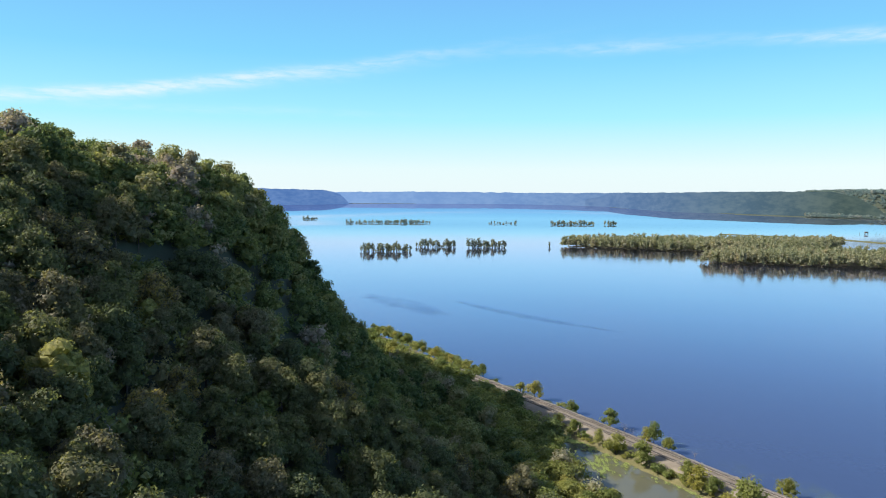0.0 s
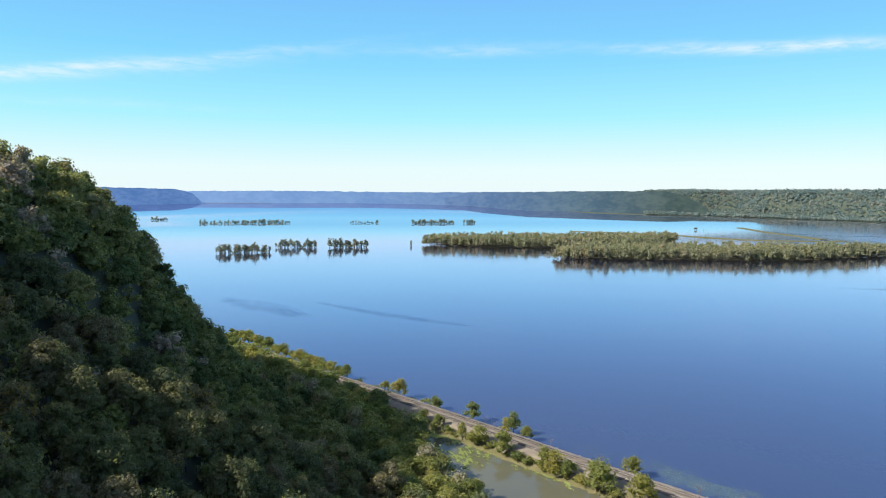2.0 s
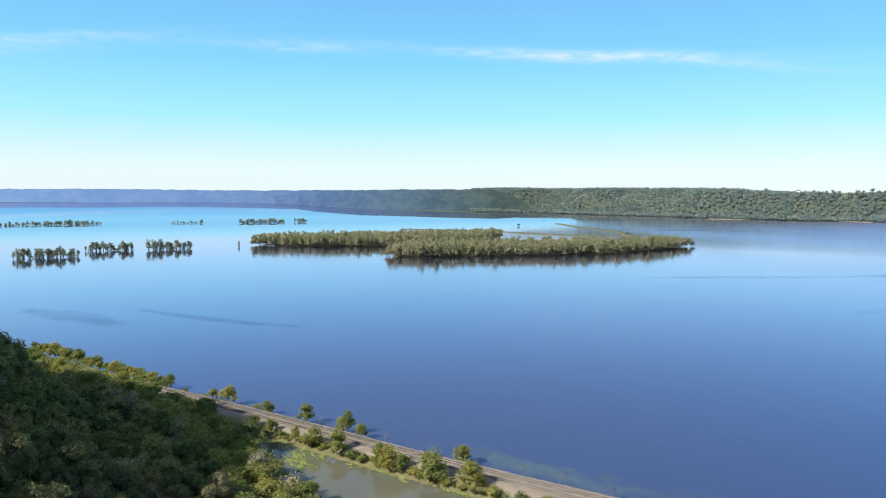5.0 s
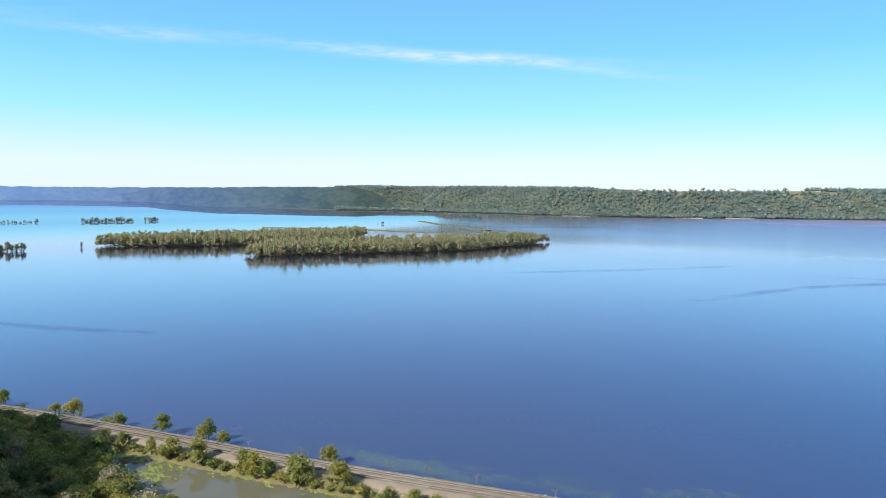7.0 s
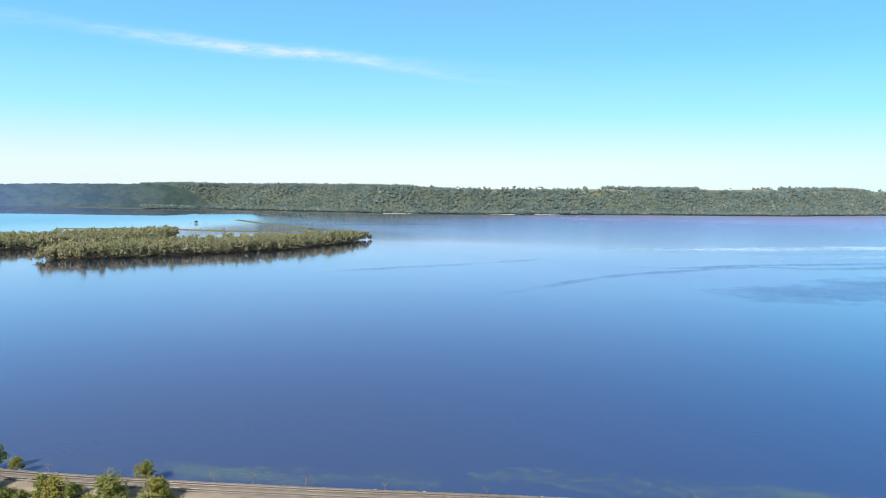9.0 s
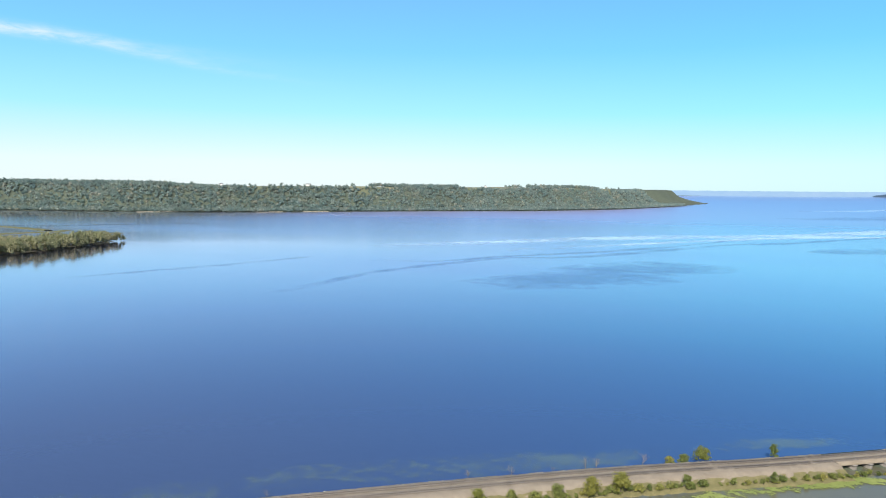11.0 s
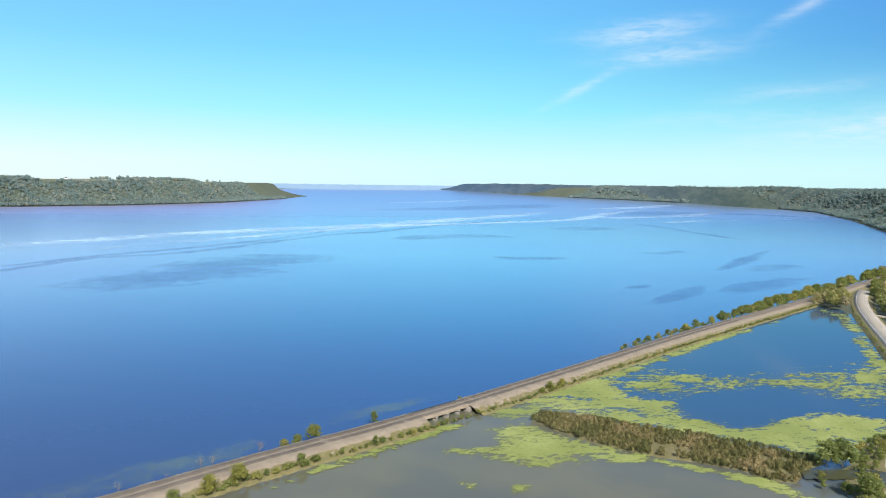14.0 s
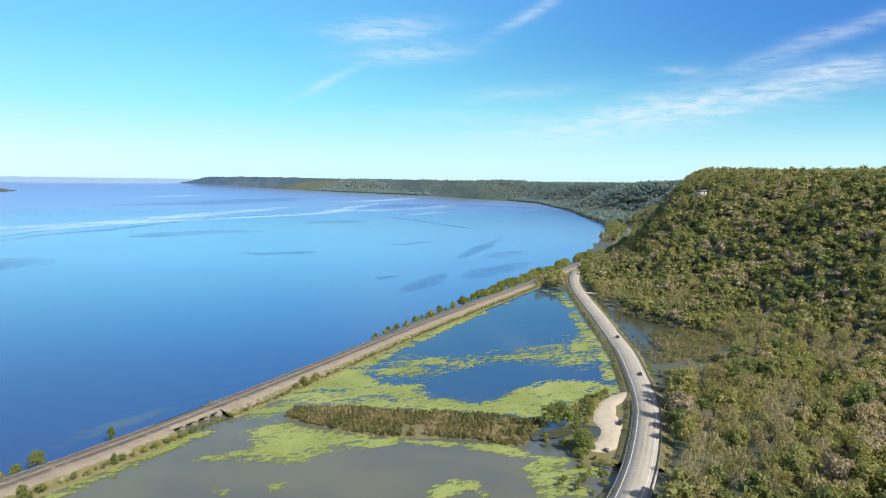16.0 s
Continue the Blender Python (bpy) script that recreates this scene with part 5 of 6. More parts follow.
for s_m in np.arange(455, 930, 2.8):
    line_tree(BUSHES, s_m, -11.6 + r.uniform(-0.8, 0.6), r.uniform(0.4, 0.9), "pond_bush", "low weedy bush on the bank", "brush along the southern bank", "bush", 0.3)

# bright foot-of-slope trees between the road and the pond's north end
for k in range(130):
    q = r.uniform(0, 1)
    x0, y0 = np.interp(q, [0, 0.35, 0.6, 0.8, 1], [-40, 8, 31, 43, 52]), np.interp(q, [0, 0.35, 0.6, 0.8, 1], [430, 352, 290, 245, 200])
    x0, y0 = x0 + r.uniform(-18, 2), y0 + r.uniform(-8, 8)
    if to_line(np.array([x0]), np.array([y0]), ROAD)[0][0] < 6 or to_line(np.array([x0]), np.array([y0]), rail_pts)[0][0] < 9:
        continue
    plant(SHORE_TREES[r.integers(5)], (x0, y0, 0.4), r.uniform(0, 6), r.uniform(0.8, 1.25), "roadside_tree", "bright leafy tree at the foot of the bluff", "tree", "trees at the foot of the bluff")

# woods that hide the railway beyond the bend
for s_m in np.arange(by_rail(648, -630), by_rail(872, -925), 5.0):
    line_tree(SHORE_TREES, s_m, -12.5 + r.uniform(-2.5, 1.0), r.uniform(1.1, 1.7), "bend_tree", "leafy olive tree beside the railway's bend", "trees at the highway's bend", z=0.8)
# trees that close the highway's bend at the foot of the far hill
for k in range(46):
    q = r.uniform(0, 1)
    x0, y0 = 556 + 96 * q + r.normal(0, 4), -548 - 96 * q + r.normal(0, 4)
    off = to_line(np.array([x0]), np.array([y0]), rail_pts)[0][0]
    if off > 13 and (q > 0.42 or to_line(np.array([x0]), np.array([y0]), ROAD)[0][0] > 8):
        plant(SHORE_TREES[r.integers(5)], (x0, y0, 1.0), r.uniform(0, 6), r.uniform(0.9, 1.4), "bend_tree", "leafy olive tree at the bend of the highway", "tree", "trees at the highway's bend")

# tall trees arching over the road under the bluff
line_r, run_r = spline(ROAD[1:8], 6.0)
nn_r = sides(line_r)
for k in range(0, len(line_r)):
    if line_r[k, 1] < 150 or abs(line_r[k, 1] - 341) < 9:
        continue
    for off in (-5.4, 5.4):
        q = line_r[k] + nn_r[k] * (off + r.uniform(-0.6, 0.6))
        plant(SHORE_TREES[r.integers(5)], (q[0], q[1], 0.6), r.uniform(0, 6), r.uniform(1.7, 2.1) if off < 0 else r.uniform(1.3, 1.6), "roadside_tree", "tall leafy tree arching over the road", "tree", "trees arching over the road", 0.72)

# ---------------------------------------------------------------- the pond's duckweed, islet and gravel landing
weed_level = [0.15]


def weed_patch(ring, cover, fade, label):
    weed_level[0] += 0.012
    v, f, sd = fan_sheet(ring, weed_level[0], 2.0, fade)
    c = cover * ease((sd + fade) / (2 * fade)) + 0.06
    return thing("duckweed", label, "duckweed", kind="stuff", data=mesh_of("duckweed", v, f, M_WEED, {"cover": c}))


WEED = "bright yellow-green duckweed floating on the pond"
# thick mats either side of the islet, thinner streaks over the clear water
weed_patch([(290, -86), (293, -102), (308, -121), (332, -156), (345, -181), (332, -181), (318, -159), (298, -162), (285, -174), (263, -174), (250, -182), (257, -145), (273, -130), (281, -114), (276, -94)], 0.74, 7, WEED)
weed_patch([(263, -174), (245, -185), (245, -199), (253, -214), (255, -241), (244, -258), (236, -269), (224, -257), (225, -239), (206, -214), (210, -199), (225, -187), (240, -168), (252, -152)], 0.76, 6, WEED)
weed_patch([(264, -84), (266, -101), (250, -110), (236, -121), (223, -134), (218, -127), (224, -113), (221, -101), (223, -90), (235, -81), (245, -79)], 0.76, 5, WEED)
weed_patch([(223, -134), (204, -159), (193, -168), (184, -170), (173, -179), (169, -175), (172, -164), (179, -166), (187, -160), (200, -154), (219, -132)], 0.72, 3, WEED)
weed_patch([(332, -180), (333, -201), (321, -226), (319, -262), (322, -303), (330, -336), (293, -315), (267, -286), (271, -269), (293, -260), (304, -233), (305, -199), (300, -178), (314, -168)], 0.58, 14, WEED)
weed_patch([(345, -181), (386, -239), (431, -313), (463, -372), (450, -362), (419, -304), (373, -236), (338, -183)], 0.60, 3, WEED)
weed_patch([(246, -60), (242, -76), (235, -83), (224, -91), (229, -77), (240, -58)], 0.55, 4, WEED)
weed_patch([(216, -57), (213, -63), (207, -62), (208, -57)], 0.5, 3, WEED)
weed_patch([(211, -74), (208, -80), (203, -78), (205, -73)], 0.45, 3, WEED)
weed_patch([(396, -378), (385, -379), (314, -334), (265, -295), (235, -269), (239, -262), (275, -290), (328, -330)], 0.56, 4, WEED)
weed_patch([(183, -121), (183, -132), (174, -138), (166, -138), (164, -130), (173, -117)], 0.6, 4, WEED)
weed_patch([(180, -158), (178, -166), (169, -172), (165, -183), (158, -182), (158, -167), (150, -168), (146, -160), (154, -148), (164, -150)], 0.68, 4, WEED)
weed_patch([(240, -15), (274, -66), (268, -72), (232, -16), (206, 26), (150, 114), (147, 110), (200, 24)], 0.58, 2.5, WEED)
weed_patch([(48, 285), (85, 228), (128, 158), (124, 154), (80, 222), (46, 276)], 0.34, 3, WEED)
weed_patch([(58, 258), (66, 246), (60, 230), (50, 240)], 0.25, 4, WEED)
weed_patch([(510, -436), (480, -450), (430, -415), (385, -382), (380, -372), (430, -402), (470, -428)], 0.50, 4, WEED)

ISLET = [(271, -102), (278, -110), (271, -129), (255, -144), (243, -161), (229, -179), (216, -188), (208, -197), (202, -182), (193, -172), (196, -165), (206, -160), (215, -149), (224, -135), (238, -120), (252, -111)]
v, f, sd = fan_sheet(ISLET, 0.0, 2.0, 3.0)
v[:, 2] = np.clip(0.1 + sd * 0.12, -0.3, 0.7) + 0.05 * lumps(v[:, 0], v[:, 1], 4)
thing("islet", "low marshy islet with brown reeds in the pond", "islet", kind="structure", data=mesh_of("islet", v, f, M_VERGE, smooth=True))
REED_KINDS = [crown_leaves(r, 2.0, 1.0, 6, 13, 0.36, 0.0, core=0, slim=1.5, rise=0.5).reshape(-1, 3) for _ in range(4)]
x, y = scatter(190, 280, -200, -98, 1.5, r)
ok = inside(x, y, ISLET) & (lumps(x, y, 9, 3.3) > -0.7)
x, y = x[ok], y[ok]
forest(np.c_[x, y, 0 * x + 0.2, r.uniform(0.75, 1.35, len(x))], np.clip(0.4 + 0.45 * lumps(x, y, 7, 1.0) + r.normal(0, 0.14, len(x)), 0, 1), r, REED_KINDS, "reeds", "brown-green reeds and marsh plants", mat=M_MARSH, category="reeds")
for x0, y0, size in ((204, -193, 1.25), (203, -199, 1.3), (207, -204, 0.9), (176, -185, 1.15), (180, -189, 1.0), (183, -183, 0.6), (173, -181, 0.6), (205, -217, 0.6), (198, -209, 0.5),
                    (212, -226, 0.6), (218, -235, 0.65), (222, -243, 0.6), (216, -231, 0.5), (209, -222, 0.55)):
    plant(SHORE_TREES[r.integers(5)], (x0, y0, 0.2), r.uniform(0, 6), size, "pond_tree", "rounded olive tree by the gravel landing", "tree", "trees round the landing")
for x0, y0 in ((161, -163), (159, -172), (151, -172), (146, -172), (152, -160), (148, -164), (159, -159), (157, -168), (166, -176), (170, -180), (196, -184), (192, -181), (188, -178), (143, -168), (155, -164)):
    plant(BUSHES[r.integers(4)], (x0, y0, 0.1), r.uniform(0, 6), r.uniform(0.6, 1.1), "marsh_bush", "brown-green marsh bush in the shallows", "bush", "bushes of the shallows")
LANDING = [(221, -258), (222, -246), (219, -237), (210, -223), (200, -214), (191, -209), (183, -200), (181, -193), (175, -189), (171, -193), (173, -201), (180, -210), (190, -223), (200, -229), (209, -238), (213, -246), (213, -252)]
SPUR = [(230, -243), (223, -226), (212, -213), (202, -199), (192, -191), (176, -181), (167, -180), (163, -188), (172, -205), (190, -230), (214, -262)]
v, f, sd = fan_sheet(SPUR, 0.0, 1.5, 3.0)
v[:, 2] = np.clip(0.12 + sd * 0.1, -0.3, 0.55) + 0.08 * lumps(v[:, 0], v[:, 1], 3)
thing("landing_spur", "low weedy spur of land round the gravel landing", "verge", kind="structure", data=mesh_of("landing_spur", v, f, M_VERGE, smooth=True))
v, f, sd = fan_sheet(LANDING, 0.0, 1.0, 2.0)
v[:, 2] = np.clip(0.4 + sd * 0.3, -0.3, 1.1) + np.interp(v[:, 1], [-258, -246], [1.3, 0])
thing("gravel_landing", "pale bare gravel landing beside the road", "gravel lot", kind="structure", data=mesh_of("gravel_landing", v, f, M_GRAVEL, smooth=True))

v, f, sd = fan_sheet([(193, -213), (186, -206), (184, -197), (192, -197), (193, -186), (195, -177), (202, -180), (201, -193), (198, -208)], 0.66, 0.6, 0.3)
thing("puddle", "shallow muddy inlet at the gravel landing", "puddle", kind="stuff", data=mesh_of("puddle", v, f, M_SLOUGH))


def brush(a, b, count, wide, lo, hi, name, label, group, z=0.5):
    """Bushes strewn along a line."""
    for k in range(count):
        q = (k + r.uniform(0, 1)) / count
        x0, y0 = a[0] + (b[0] - a[0]) * q + r.normal(0, wide), a[1] + (b[1] - a[1]) * q + r.normal(0, wide)
        plant(BUSHES[r.integers(4)], (x0, y0, z), r.uniform(0, 6), r.uniform(lo, hi), name, label, "bush", group)


LB = "bushes round the gravel landing"
brush((226, -240), (219, -226), 9, 1.6, 0.7, 1.3, "landing_bush", "dense green bush beside the gravel landing", LB, 0.2)
brush((216, -222), (198, -203), 11, 1.6, 0.7, 1.3, "landing_bush", "dense green bush beside the gravel landing", LB, 0.2)
brush((206, -244), (176, -209), 22, 0.9, 0.28, 0.6, "verge_bush", "low weedy bush between landing and road", LB, 0.9)
brush((168, -186), (157, -176), 8, 1.5, 0.6, 1.0, "landing_bush", "dense green bush beside the gravel landing", LB, 0.1)
brush((200, -203), (172, -184), 14, 2.2, 0.5, 1.0, "landing_bush", "dense green bush beside the gravel landing", LB, 0.3)
line_b, run_b = spline(ROAD[9:18], 3.2)
nn_b = sides(line_b)
for k in range(len(line_b)):
    for off in (8.6, -8.8):
        q = line_b[k] + nn_b[k] * (off + r.normal(0, 0.9))
        if inside(np.array([q[0]]), np.array([q[1]]), LANDING)[0] or to_line(np.array([q[0]]), np.array([q[1]]), LANDING)[0][0] < 3 or r.uniform() < 0.2:
            continue
        plant(BUSHES[r.integers(4)], (q[0], q[1], 1.0), r.uniform(0, 6), r.uniform(0.3, 0.7), "verge_bush", "tan and olive shrub on the road bank", "bush", "shrubs of the road bank")

# ---------------------------------------------------------------- guard rails, poles, cars, buildings
def guard_rail(a, b, off, label):
    seg = stretch(road_line, road_run, a, b)
    g = thing("guard_rail", label, "guard rail")
    v, f = sweep(seg, [(off - 0.03, ROAD_TOP + 0.35), (off + 0.04, ROAD_TOP + 0.5), (off - 0.03, ROAD_TOP + 0.65), (off - 0.06, ROAD_TOP + 0.8), (off - 0.1, ROAD_TOP + 0.65), (off - 0.1, ROAD_TOP + 0.35)])
    part("beam", mesh_of("beam", v, f, M_STEEL), g)
    nn = sides(seg)
    h0 = Heap()
    h0.box((0, 0, 0), (0.09, 0.09, 0.75))
    me = h0.mesh("post", M_BARK)
    for k in range(0, len(seg), 1):
        o = part("post", me, g)
        o.location = (seg[k, 0] + nn[k, 0] * (off + 0.12), seg[k, 1] + nn[k, 1] * (off + 0.12), ROAD_TOP + 0.05)
    return g


def along_road(x, y):
    return float(to_line(np.array([float(x)]), np.array([float(y)]), [tuple(q) for q in road_line])[1][0])


GR = "galvanised steel guard rail on dark wooden posts"
guard_rail(along_road(120, -140), along_road(205, -252), 5.9, GR)
guard_rail(along_road(212, -258), along_road(300, -334), 5.9, GR)
guard_rail(along_road(120, -140), along_road(330, -356), -5.9, GR)
bridge2 = thing("road_bridge", "concrete road bridge over the creek", "bridge")
seg = stretch(road_line, road_run, R_B0 - 1, R_B1 + 1)
v, f = sweep(seg, [(-6.2, ROAD_TOP - 1.2), (-6.2, ROAD_TOP - 0.05), (6.2, ROAD_TOP - 0.05), (6.2, ROAD_TOP - 1.2), (-6.2, ROAD_TOP - 1.2)])
part("deck", mesh_of("deck", v, f, M_CONCRETE), bridge2)
nn = sides(seg)
for k in (0, len(seg) // 2, len(seg) - 1):
    h0 = Heap()
    h0.box((seg[k, 0], seg[k, 1], 0.2), (5.8, 0.5, 1.4), math.atan2(nn[k, 1], nn[k, 0]))
    part("pier", h0.mesh("pier", M_CONCRETE), bridge2)

M_CAR = surface("dark_car_paint", [(0.3, (0.02, 0.022, 0.025)), (0.7, (0.04, 0.042, 0.046))], 1.0, 0.25)
M_GLASS = surface("car_glass", [(0.3, (0.03, 0.035, 0.04)), (0.7, (0.05, 0.055, 0.06))], 1.0, 0.1)
M_TYRE = surface("tyre_rubber", [(0.3, (0.015, 0.015, 0.015)), (0.7, (0.03, 0.03, 0.03))], 4.0, 0.9)
M_LAMP = surface("lamp_glass", [(0.3, (0.55, 0.55, 0.55)), (0.7, (0.7, 0.7, 0.7))], 4.0, 0.2)


def car_parts(long=4.6, tall=1.5):
    def loft(rows):
        bm = bmesh.new()
        rings = []
        for x0, hw, z0, z1 in rows:
            rings.append([bm.verts.new(q) for q in ((x0, -hw, z0), (x0, hw, z0), (x0, hw * 0.95, z1), (x0, -hw * 0.95, z1))])
        for a, b in zip(rings, rings[1:]):
            for j in range(4):
                bm.faces.new((a[j], a[(j + 1) % 4], b[(j + 1) % 4], b[j]))
        bm.faces.new(rings[0][::-1])
        bm.faces.new(rings[-1])
        bmesh.ops.recalc_face_normals(bm, faces=bm.faces)
        bmesh.ops.bevel(bm, geom=list(bm.edges), offset=0.06, segments=2, affect="EDGES")
        me = bpy.data.meshes.new("shell")
        bm.to_mesh(me)
        bm.free()
        return me
    k = long / 4.6
    body = loft([(-2.3 * k, 0.8, 0.45, 0.85), (-1.9 * k, 0.9, 0.3, 0.98), (1.2 * k, 0.9, 0.3, 0.98), (2.0 * k, 0.86, 0.32, 0.86), (2.3 * k, 0.78, 0.42, 0.7)])
    cabin = loft([(-1.8 * k, 0.78, 0.9, 1.0), (-1.2 * k, 0.72, 0.9, tall), (0.3 * k, 0.72, 0.9, tall), (1.15 * k, 0.78, 0.9, 1.0)])
    body.materials.append(M_CAR)
    cabin.materials.append(M_GLASS)
    h0 = Heap()
    a = np.linspace(0, 2 * math.pi, 14, endpoint=False)
    ring = np.c_[np.cos(a) * 0.33, 0 * a, np.sin(a) * 0.33]
    v = np.r_[ring + [0, -0.1, 0], ring + [0, 0.1, 0]]
    h0.add(v, [(j, (j + 1) % 14, 14 + (j + 1) % 14, 14 + j) for j in range(14)])
    h0.add(v, [tuple(range(14))[::-1], tuple(range(14, 28))])
    wheel = h0.mesh("wheel", M_TYRE)
    l0 = Heap()
    l0.box((0, 0, 0), (0.05, 0.18, 0.08))
    lamp = l0.mesh("headlight", M_LAMP)
    roof = loft([(-1.15 * k, 0.68, tall, tall + 0.05), (0.28 * k, 0.68, tall, tall + 0.05)])
    roof.materials.append(M_CAR)
    return body, cabin, wheel, lamp, roof, k


CAR = car_parts()


def park(x, y, z, turn, label):
    body, cabin, wheel, lamp, roof, k = CAR
    c = thing("car", label, "car", at=(x, y, z), turn=turn)
    part("body", body, c)
    part("cabin", cabin, c, "dark tinted windows")
    part("roof", roof, c)
    for sx in (-1.4, 1.4):
        for sy in (-0.82, 0.82):
            part("wheel", wheel, c).location = (sx * k, sy, 0.33)
    for sy in (-0.55, 0.55):
        part("headlight", lamp, c).location = (2.24 * k, sy, 0.62)
    return c


def road_pose(x, y, off):
    k = along_road(x, y)
    i = int(np.argmin(np.abs(road_run - k)))
    nn = sides(road_line)[i]
    q = road_line[i] + nn * off
    return q[0], q[1], math.atan2(-nn[0], nn[1])


for x0, y0, off, flip in ((307, -338, -1.9, 0), (237, -284, -1.9, 0)):
    qx, qy, turn = road_pose(x0, y0, off)
    park(qx, qy, ROAD_TOP + 0.06, turn + flip, "dark car on the pale concrete highway")
park(191, -221, 1.05, 2.2, "dark car parked on the gravel landing")

M_POLE = M_BARK
for x0, y0 in ((369, -398), (309, -354), (255, -308), (425, -442)):
    h0 = Heap()
    h0.add(*limb_tube([(0, 0, 0), (0, 0, 5), (0, 0, 9.5)], (0.17, 0.15, 0.11), 8))
    pole = thing("utility_pole", "weathered wooden utility pole beside the road", "pole", "poles along the road", at=(x0 - 3, y0 - 4, 0.2))
    part("shaft", h0.mesh("shaft", M_POLE), pole)
    h1 = Heap()
    h1.box((0, 0, 8.8), (1.1, 0.07, 0.08), 0.9)
    part("crossarm", h1.mesh("crossarm", M_POLE), pole)

M_WALL = surface("house_siding", [(0.3, (0.42, 0.40, 0.36)), (0.7, (0.58, 0.56, 0.52))], 0.5, 0.8)
M_ROOF = surface("house_roof", [(0.3, (0.10, 0.10, 0.105)), (0.7, (0.20, 0.19, 0.19))], 0.5, 0.85)
M_PANE = surface("window_pane", [(0.3, (0.03, 0.04, 0.05)), (0.7, (0.06, 0.07, 0.08))], 1.0, 0.1)


def house(x, y, z, w, d, h, turn, label, group=""):
    """A small gabled house with windows and a door."""
    e = thing("house", label, "house", group, at=(x, y, z), turn=turn)
    h0 = Heap()
    h0.box((0, 0, h / 2 - 1), (w / 2, d / 2, h / 2 + 1))
    part("wall", h0.mesh("wall", M_WALL), e)
    v = np.array([(sx * (w / 2 + 0.4), sy * (d / 2 + 0.5), h) for sx in (-1, 1) for sy in (-1, 1)] + [(-w / 2 - 0.4, 0, h + d * 0.32), (w / 2 + 0.4, 0, h + d * 0.32)])
    me = mesh_of("roof", v, [np.array([(0, 4, 5, 2), (1, 3, 5, 4), (0, 2, 3, 1)]), np.array([(0, 1, 4), (2, 5, 3)])], M_ROOF)
    part("roof", me, e)
    pane = Heap()
    pane.box((0, 0, 0), (0.7, 0.06, 0.6))
    pm = pane.mesh("window", M_PANE)
    for k in range(max(2, int(w / 4))):
        for sy in (-1, 1):
            part("window", pm, e).location = (-w / 2 + (k + 0.5) * w / max(2, int(w / 4)), sy * (d / 2 + 0.03), h * 0.55)
    return e


hz = float(height(np.array([520.0]), np.array([-694.0]))[0])
house(520, -694, hz + 0.5, 11, 6, 3.4, 0.7, "pale hilltop house among trees on the bluff's edge")

# cottages, sheds and sand along the far shore
M_WHITE = surface("white_siding", [(0.3, (0.70, 0.70, 0.68)), (0.7, (0.84, 0.84, 0.82))], 0.5, 0.8)


def cottage(x, y, z, w, d, h, turn, wall=None, label="white riverside cottage below the wooded bluff", group="cottages on the far shore"):
    """A far cottage, drawn in with the land it stands on."""
    q = drawn_in(np.array([[x, y, z]]))[0]
    k = math.hypot(q[0], q[1]) / math.hypot(x, y)
    e = thing("cottage", label, "house", group, at=tuple(q), turn=turn, size=k)
    h0 = Heap()
    h0.box((0, 0, h / 2), (w / 2, d / 2, h / 2 + 0.5))
    part("wall", h0.mesh("wall", wall or M_WHITE), e)
    v = np.array([(sx * (w / 2 + 0.4), sy * (d / 2 + 0.5), h + 0.5) for sx in (-1, 1) for sy in (-1, 1)] + [(-w / 2 - 0.4, 0, h + d * 0.35), (w / 2 + 0.4, 0, h + d * 0.35)])
    part("roof", mesh_of("roof", v, [np.array([(0, 4, 5, 2), (1, 3, 5, 4), (0, 2, 3, 1)]), np.array([(0, 1, 4), (2, 5, 3)])], M_ROOF), e)
    return e


for x0, y0, w in ((2700, 1395, 16), (2790, 1290, 14), (2905, 1190, 12), (2960, 1150, 18), (3080, 1000, 14), (3180, 850, 22), (3260, 795, 16), (3330, 740, 12), (3480, 640, 18), (3600, 575, 12), (3900, 440, 16), (2480, 1600, 12)):
    cottage(x0 + 25, y0 + 20, 3.0, w, 9, 5.5, r.uniform(0, 3))
for k in range(14):
    q = r.uniform(0, 1)
    cottage(5700 + 1900 * q, -3030 - 40 * q + r.uniform(-30, 0), 4.0, r.uniform(14, 30), 12, 8, r.uniform(0, 3), label="white lakeside cottage far down the shore", group="cottages down the lake")
for x0, y0, w in ((2560, 1990, 30), (2900, 1750, 24), (3200, 1250, 40), (2330, 2560, 26), (3500, 1050, 26)):
    zz = float(height(np.array([float(x0)]), np.array([float(y0)]))[0])
    cottage(x0, y0, zz, w, 14, 8, r.uniform(0, 3), label="pale farm building on the bluff top", group="farm buildings on the bluffs")
for a, b in (((2085, 2010), (2190, 1905)), ((2350, 1655), (2420, 1580)), ((2480, 1520), (2560, 1450)), ((1955, 2490), (1990, 2380))):
    q, _ = spline([a, ((a[0] + b[0]) / 2 + 6, (a[1] + b[1]) / 2), b], 10.0)
    v, f = sweep(q, [(6, 2.2), (0, 1.2), (-7, -0.3)])
    thing("sand_bank", "pale sand bank on the far shore", "sand bank", kind="structure", data=mesh_of("sand_bank", v, f, M_GRAVEL))

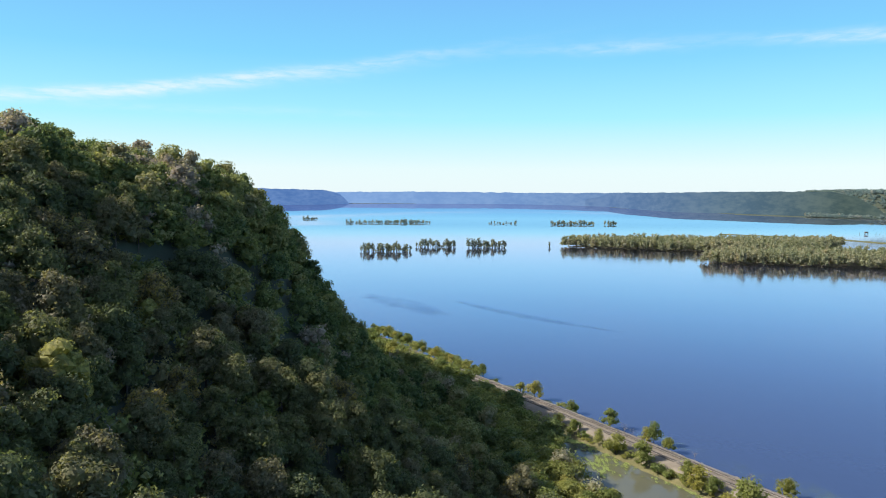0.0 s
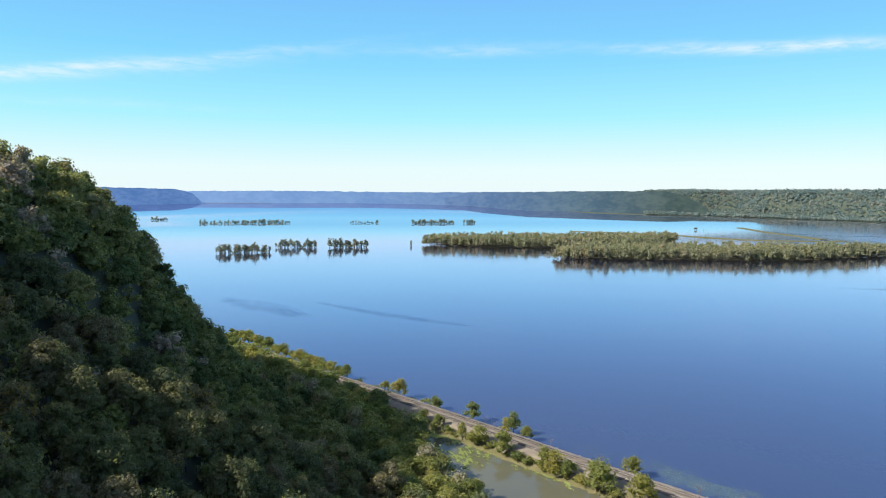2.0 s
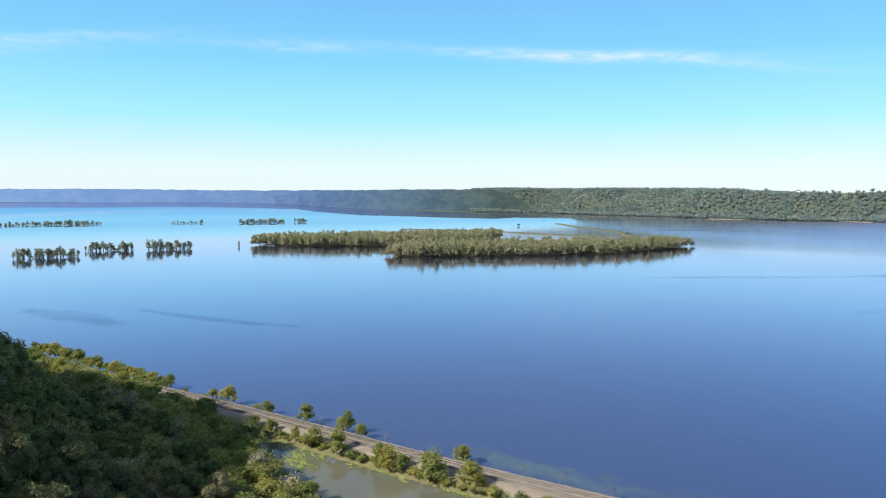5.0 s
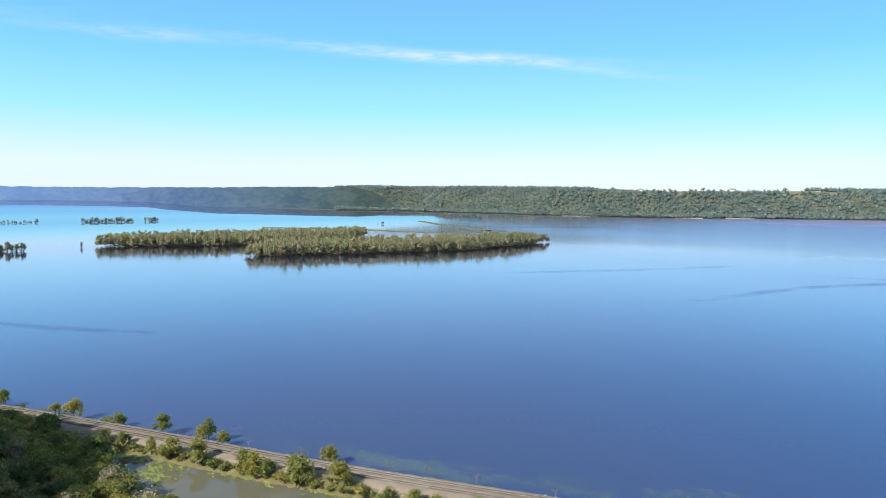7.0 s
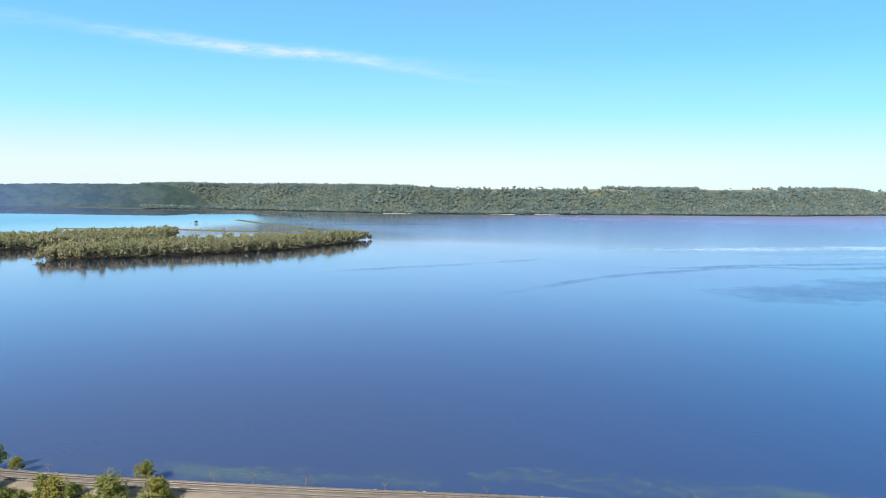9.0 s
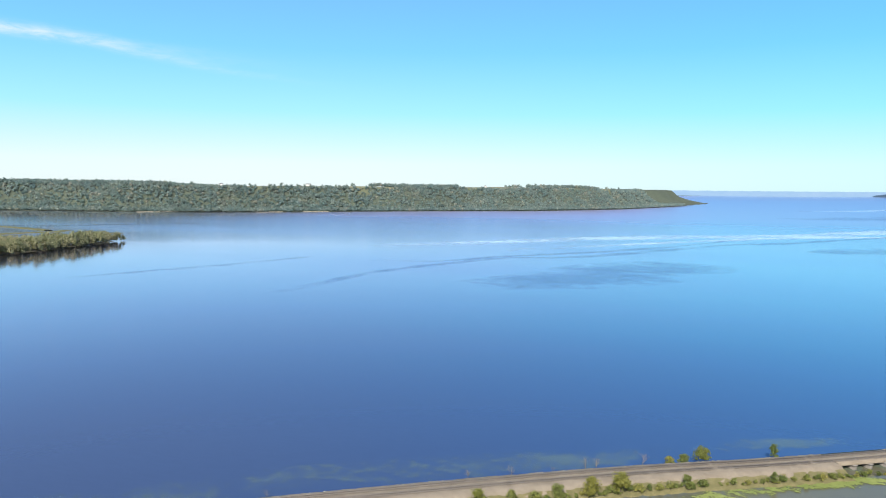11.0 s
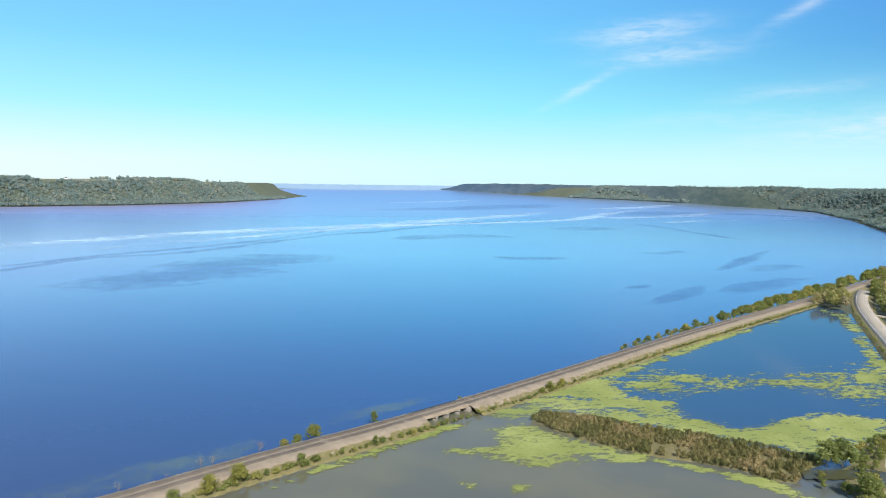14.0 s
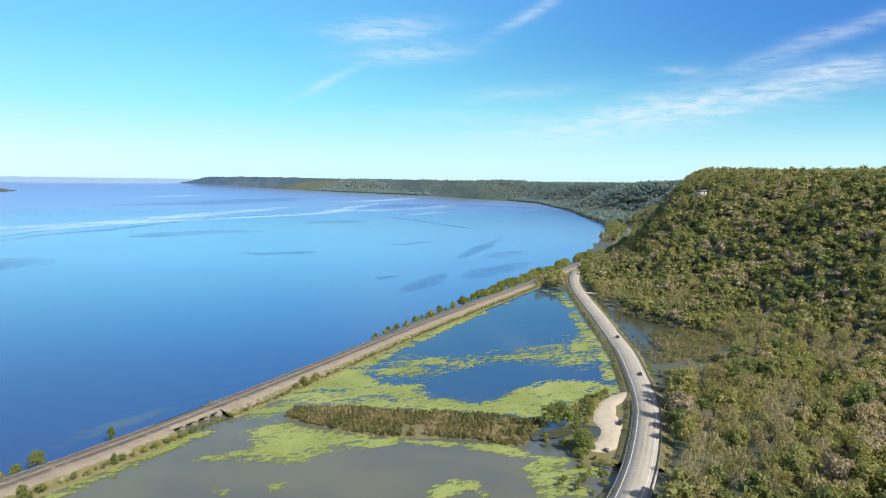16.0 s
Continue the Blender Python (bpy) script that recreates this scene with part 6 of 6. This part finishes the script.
# a hunting blind on stilts and snags by the marsh spit
blind = thing("duck_blind", "dark wooden duck blind on stilts in the river", "duck blind", at=(1068, 1752, 0))
for dx, dy in ((-3, -2), (3, -2), (-3, 2), (3, 2)):
    h0 = Heap()
    h0.box((dx, dy, 2.0), (0.3, 0.3, 3.0))
    part("stilt", h0.mesh("stilt", M_BARK), blind)
h0 = Heap()
h0.box((0, 0, 6.0), (3.6, 2.6, 1.6))
part("cabin", h0.mesh("cabin", M_BARK), blind)
h0 = Heap()
h0.box((0, 0, 8.0), (4.2, 3.2, 0.25))
part("roof", h0.mesh("roof", M_ROOF), blind)
for x0, y0, hgt in ((1052, 1754, 6), (1090, 1748, 7), (1100, 1750, 3)):
    h0 = Heap()
    h0.add(*limb_tube([(0, 0, -1), (0.2, 0, hgt / 2), (0.4, 0.2, hgt)], (0.5, 0.4, 0.2), 6))
    thing("snag", "bare dead tree standing in the river", "snag", at=(x0, y0, 0), data=h0.mesh("snag", M_BARK))
shed = thing("shed", "small dark shelter at the edge of the landing", "shed", at=(172, -194, 0.7), turn=0.6, size=0.6)
h0 = Heap()
h0.box((0, 0, 0.9), (1.3, 0.9, 0.9))
part("wall", h0.mesh("wall", M_BARK), shed)
h0 = Heap()
h0.box((0, 0, 1.9), (1.6, 1.2, 0.1), 0.0)
part("roof", h0.mesh("roof", M_ROOF), shed)

# trees that stand out on the near slope
ACCENT = [("trunk", NEAR_TREES[0][0][1]), ("crown", leaf_mesh(r, 15.0, 6.2, 34, 70, 0.28, M_WILLOW, 0.1, 0.6, 80, clump=(0.22, 0.38)))]
for x0, y0, size, lb in ((-66, 116, 1.05, "sunlit yellow-green tree on the shaded slope"), (-70, 164, 0.7, "yellowing tree on the shaded slope"), (-43, 163, 0.6, "orange-tinged tree on the shaded slope"),
                        (-96, 150, 0.9, "sunlit yellow-green tree on the shaded slope")):
    zz = float(height(np.array([float(x0)]), np.array([float(y0)]))[0])
    plant(ACCENT, (x0, y0, zz), r.uniform(0, 6), size, "tree", lb, "tree", "trees of the near hillside")
zz = float(height(np.array([-54.0]), np.array([108.0]))[0])
plant([("trunk", wood_mesh(r, 12.0, 4.5, 12, thick=0.2, twigs=10, mat=M_TWIG))], (-54, 108, zz), 0.4, 1.0, "bare_tree", "pale grey leafless tree on the shaded slope", "tree", "trees of the near hillside")

# riprap along the river side of the railway bank
stones = Heap()
for k in range(0, len(rail_line) - 1):
    if not 60 < rail_run[k] < 1150 or B0 - 2 < rail_run[k] < B1 + 2:
        continue
    for j in range(7):
        q = rail_line[k] + (rail_line[k + 1] - rail_line[k]) * r.uniform() + rail_n[k] * r.uniform(6.0, 8.2)
        off = float(np.dot(q - rail_line[k], rail_n[k]))
        stones.box((q[0], q[1], np.interp(off, [5.4, 7.6, 8.4], [RAIL_TOP - 0.45, 0.3, 0.0]) + 0.1), r.uniform(0.18, 0.5, 3), r.uniform(0, 3), r.uniform())
o = new("riprap", stones.mesh("riprap", M_CONCRETE))
o.parent = railway
tagged(o, "pale broken riprap stones along the river edge", kind="stuff")

# gravel turn-off behind the marsh
q, _ = spline([(462, -459), (448, -464), (425, -462), (392, -453)], 2.0)
fall = np.linspace(ROAD_TOP - 0.1, 1.5, len(q))
v, f = sweep(np.c_[q, fall], [(3.2, -1.5), (2.6, 0.0), (-2.6, 0.0), (-3.2, -1.5)])
thing("gravel_track", "pale gravel track leaving the highway", "track", kind="structure", data=mesh_of("gravel_track", v, f, M_GRAVEL))
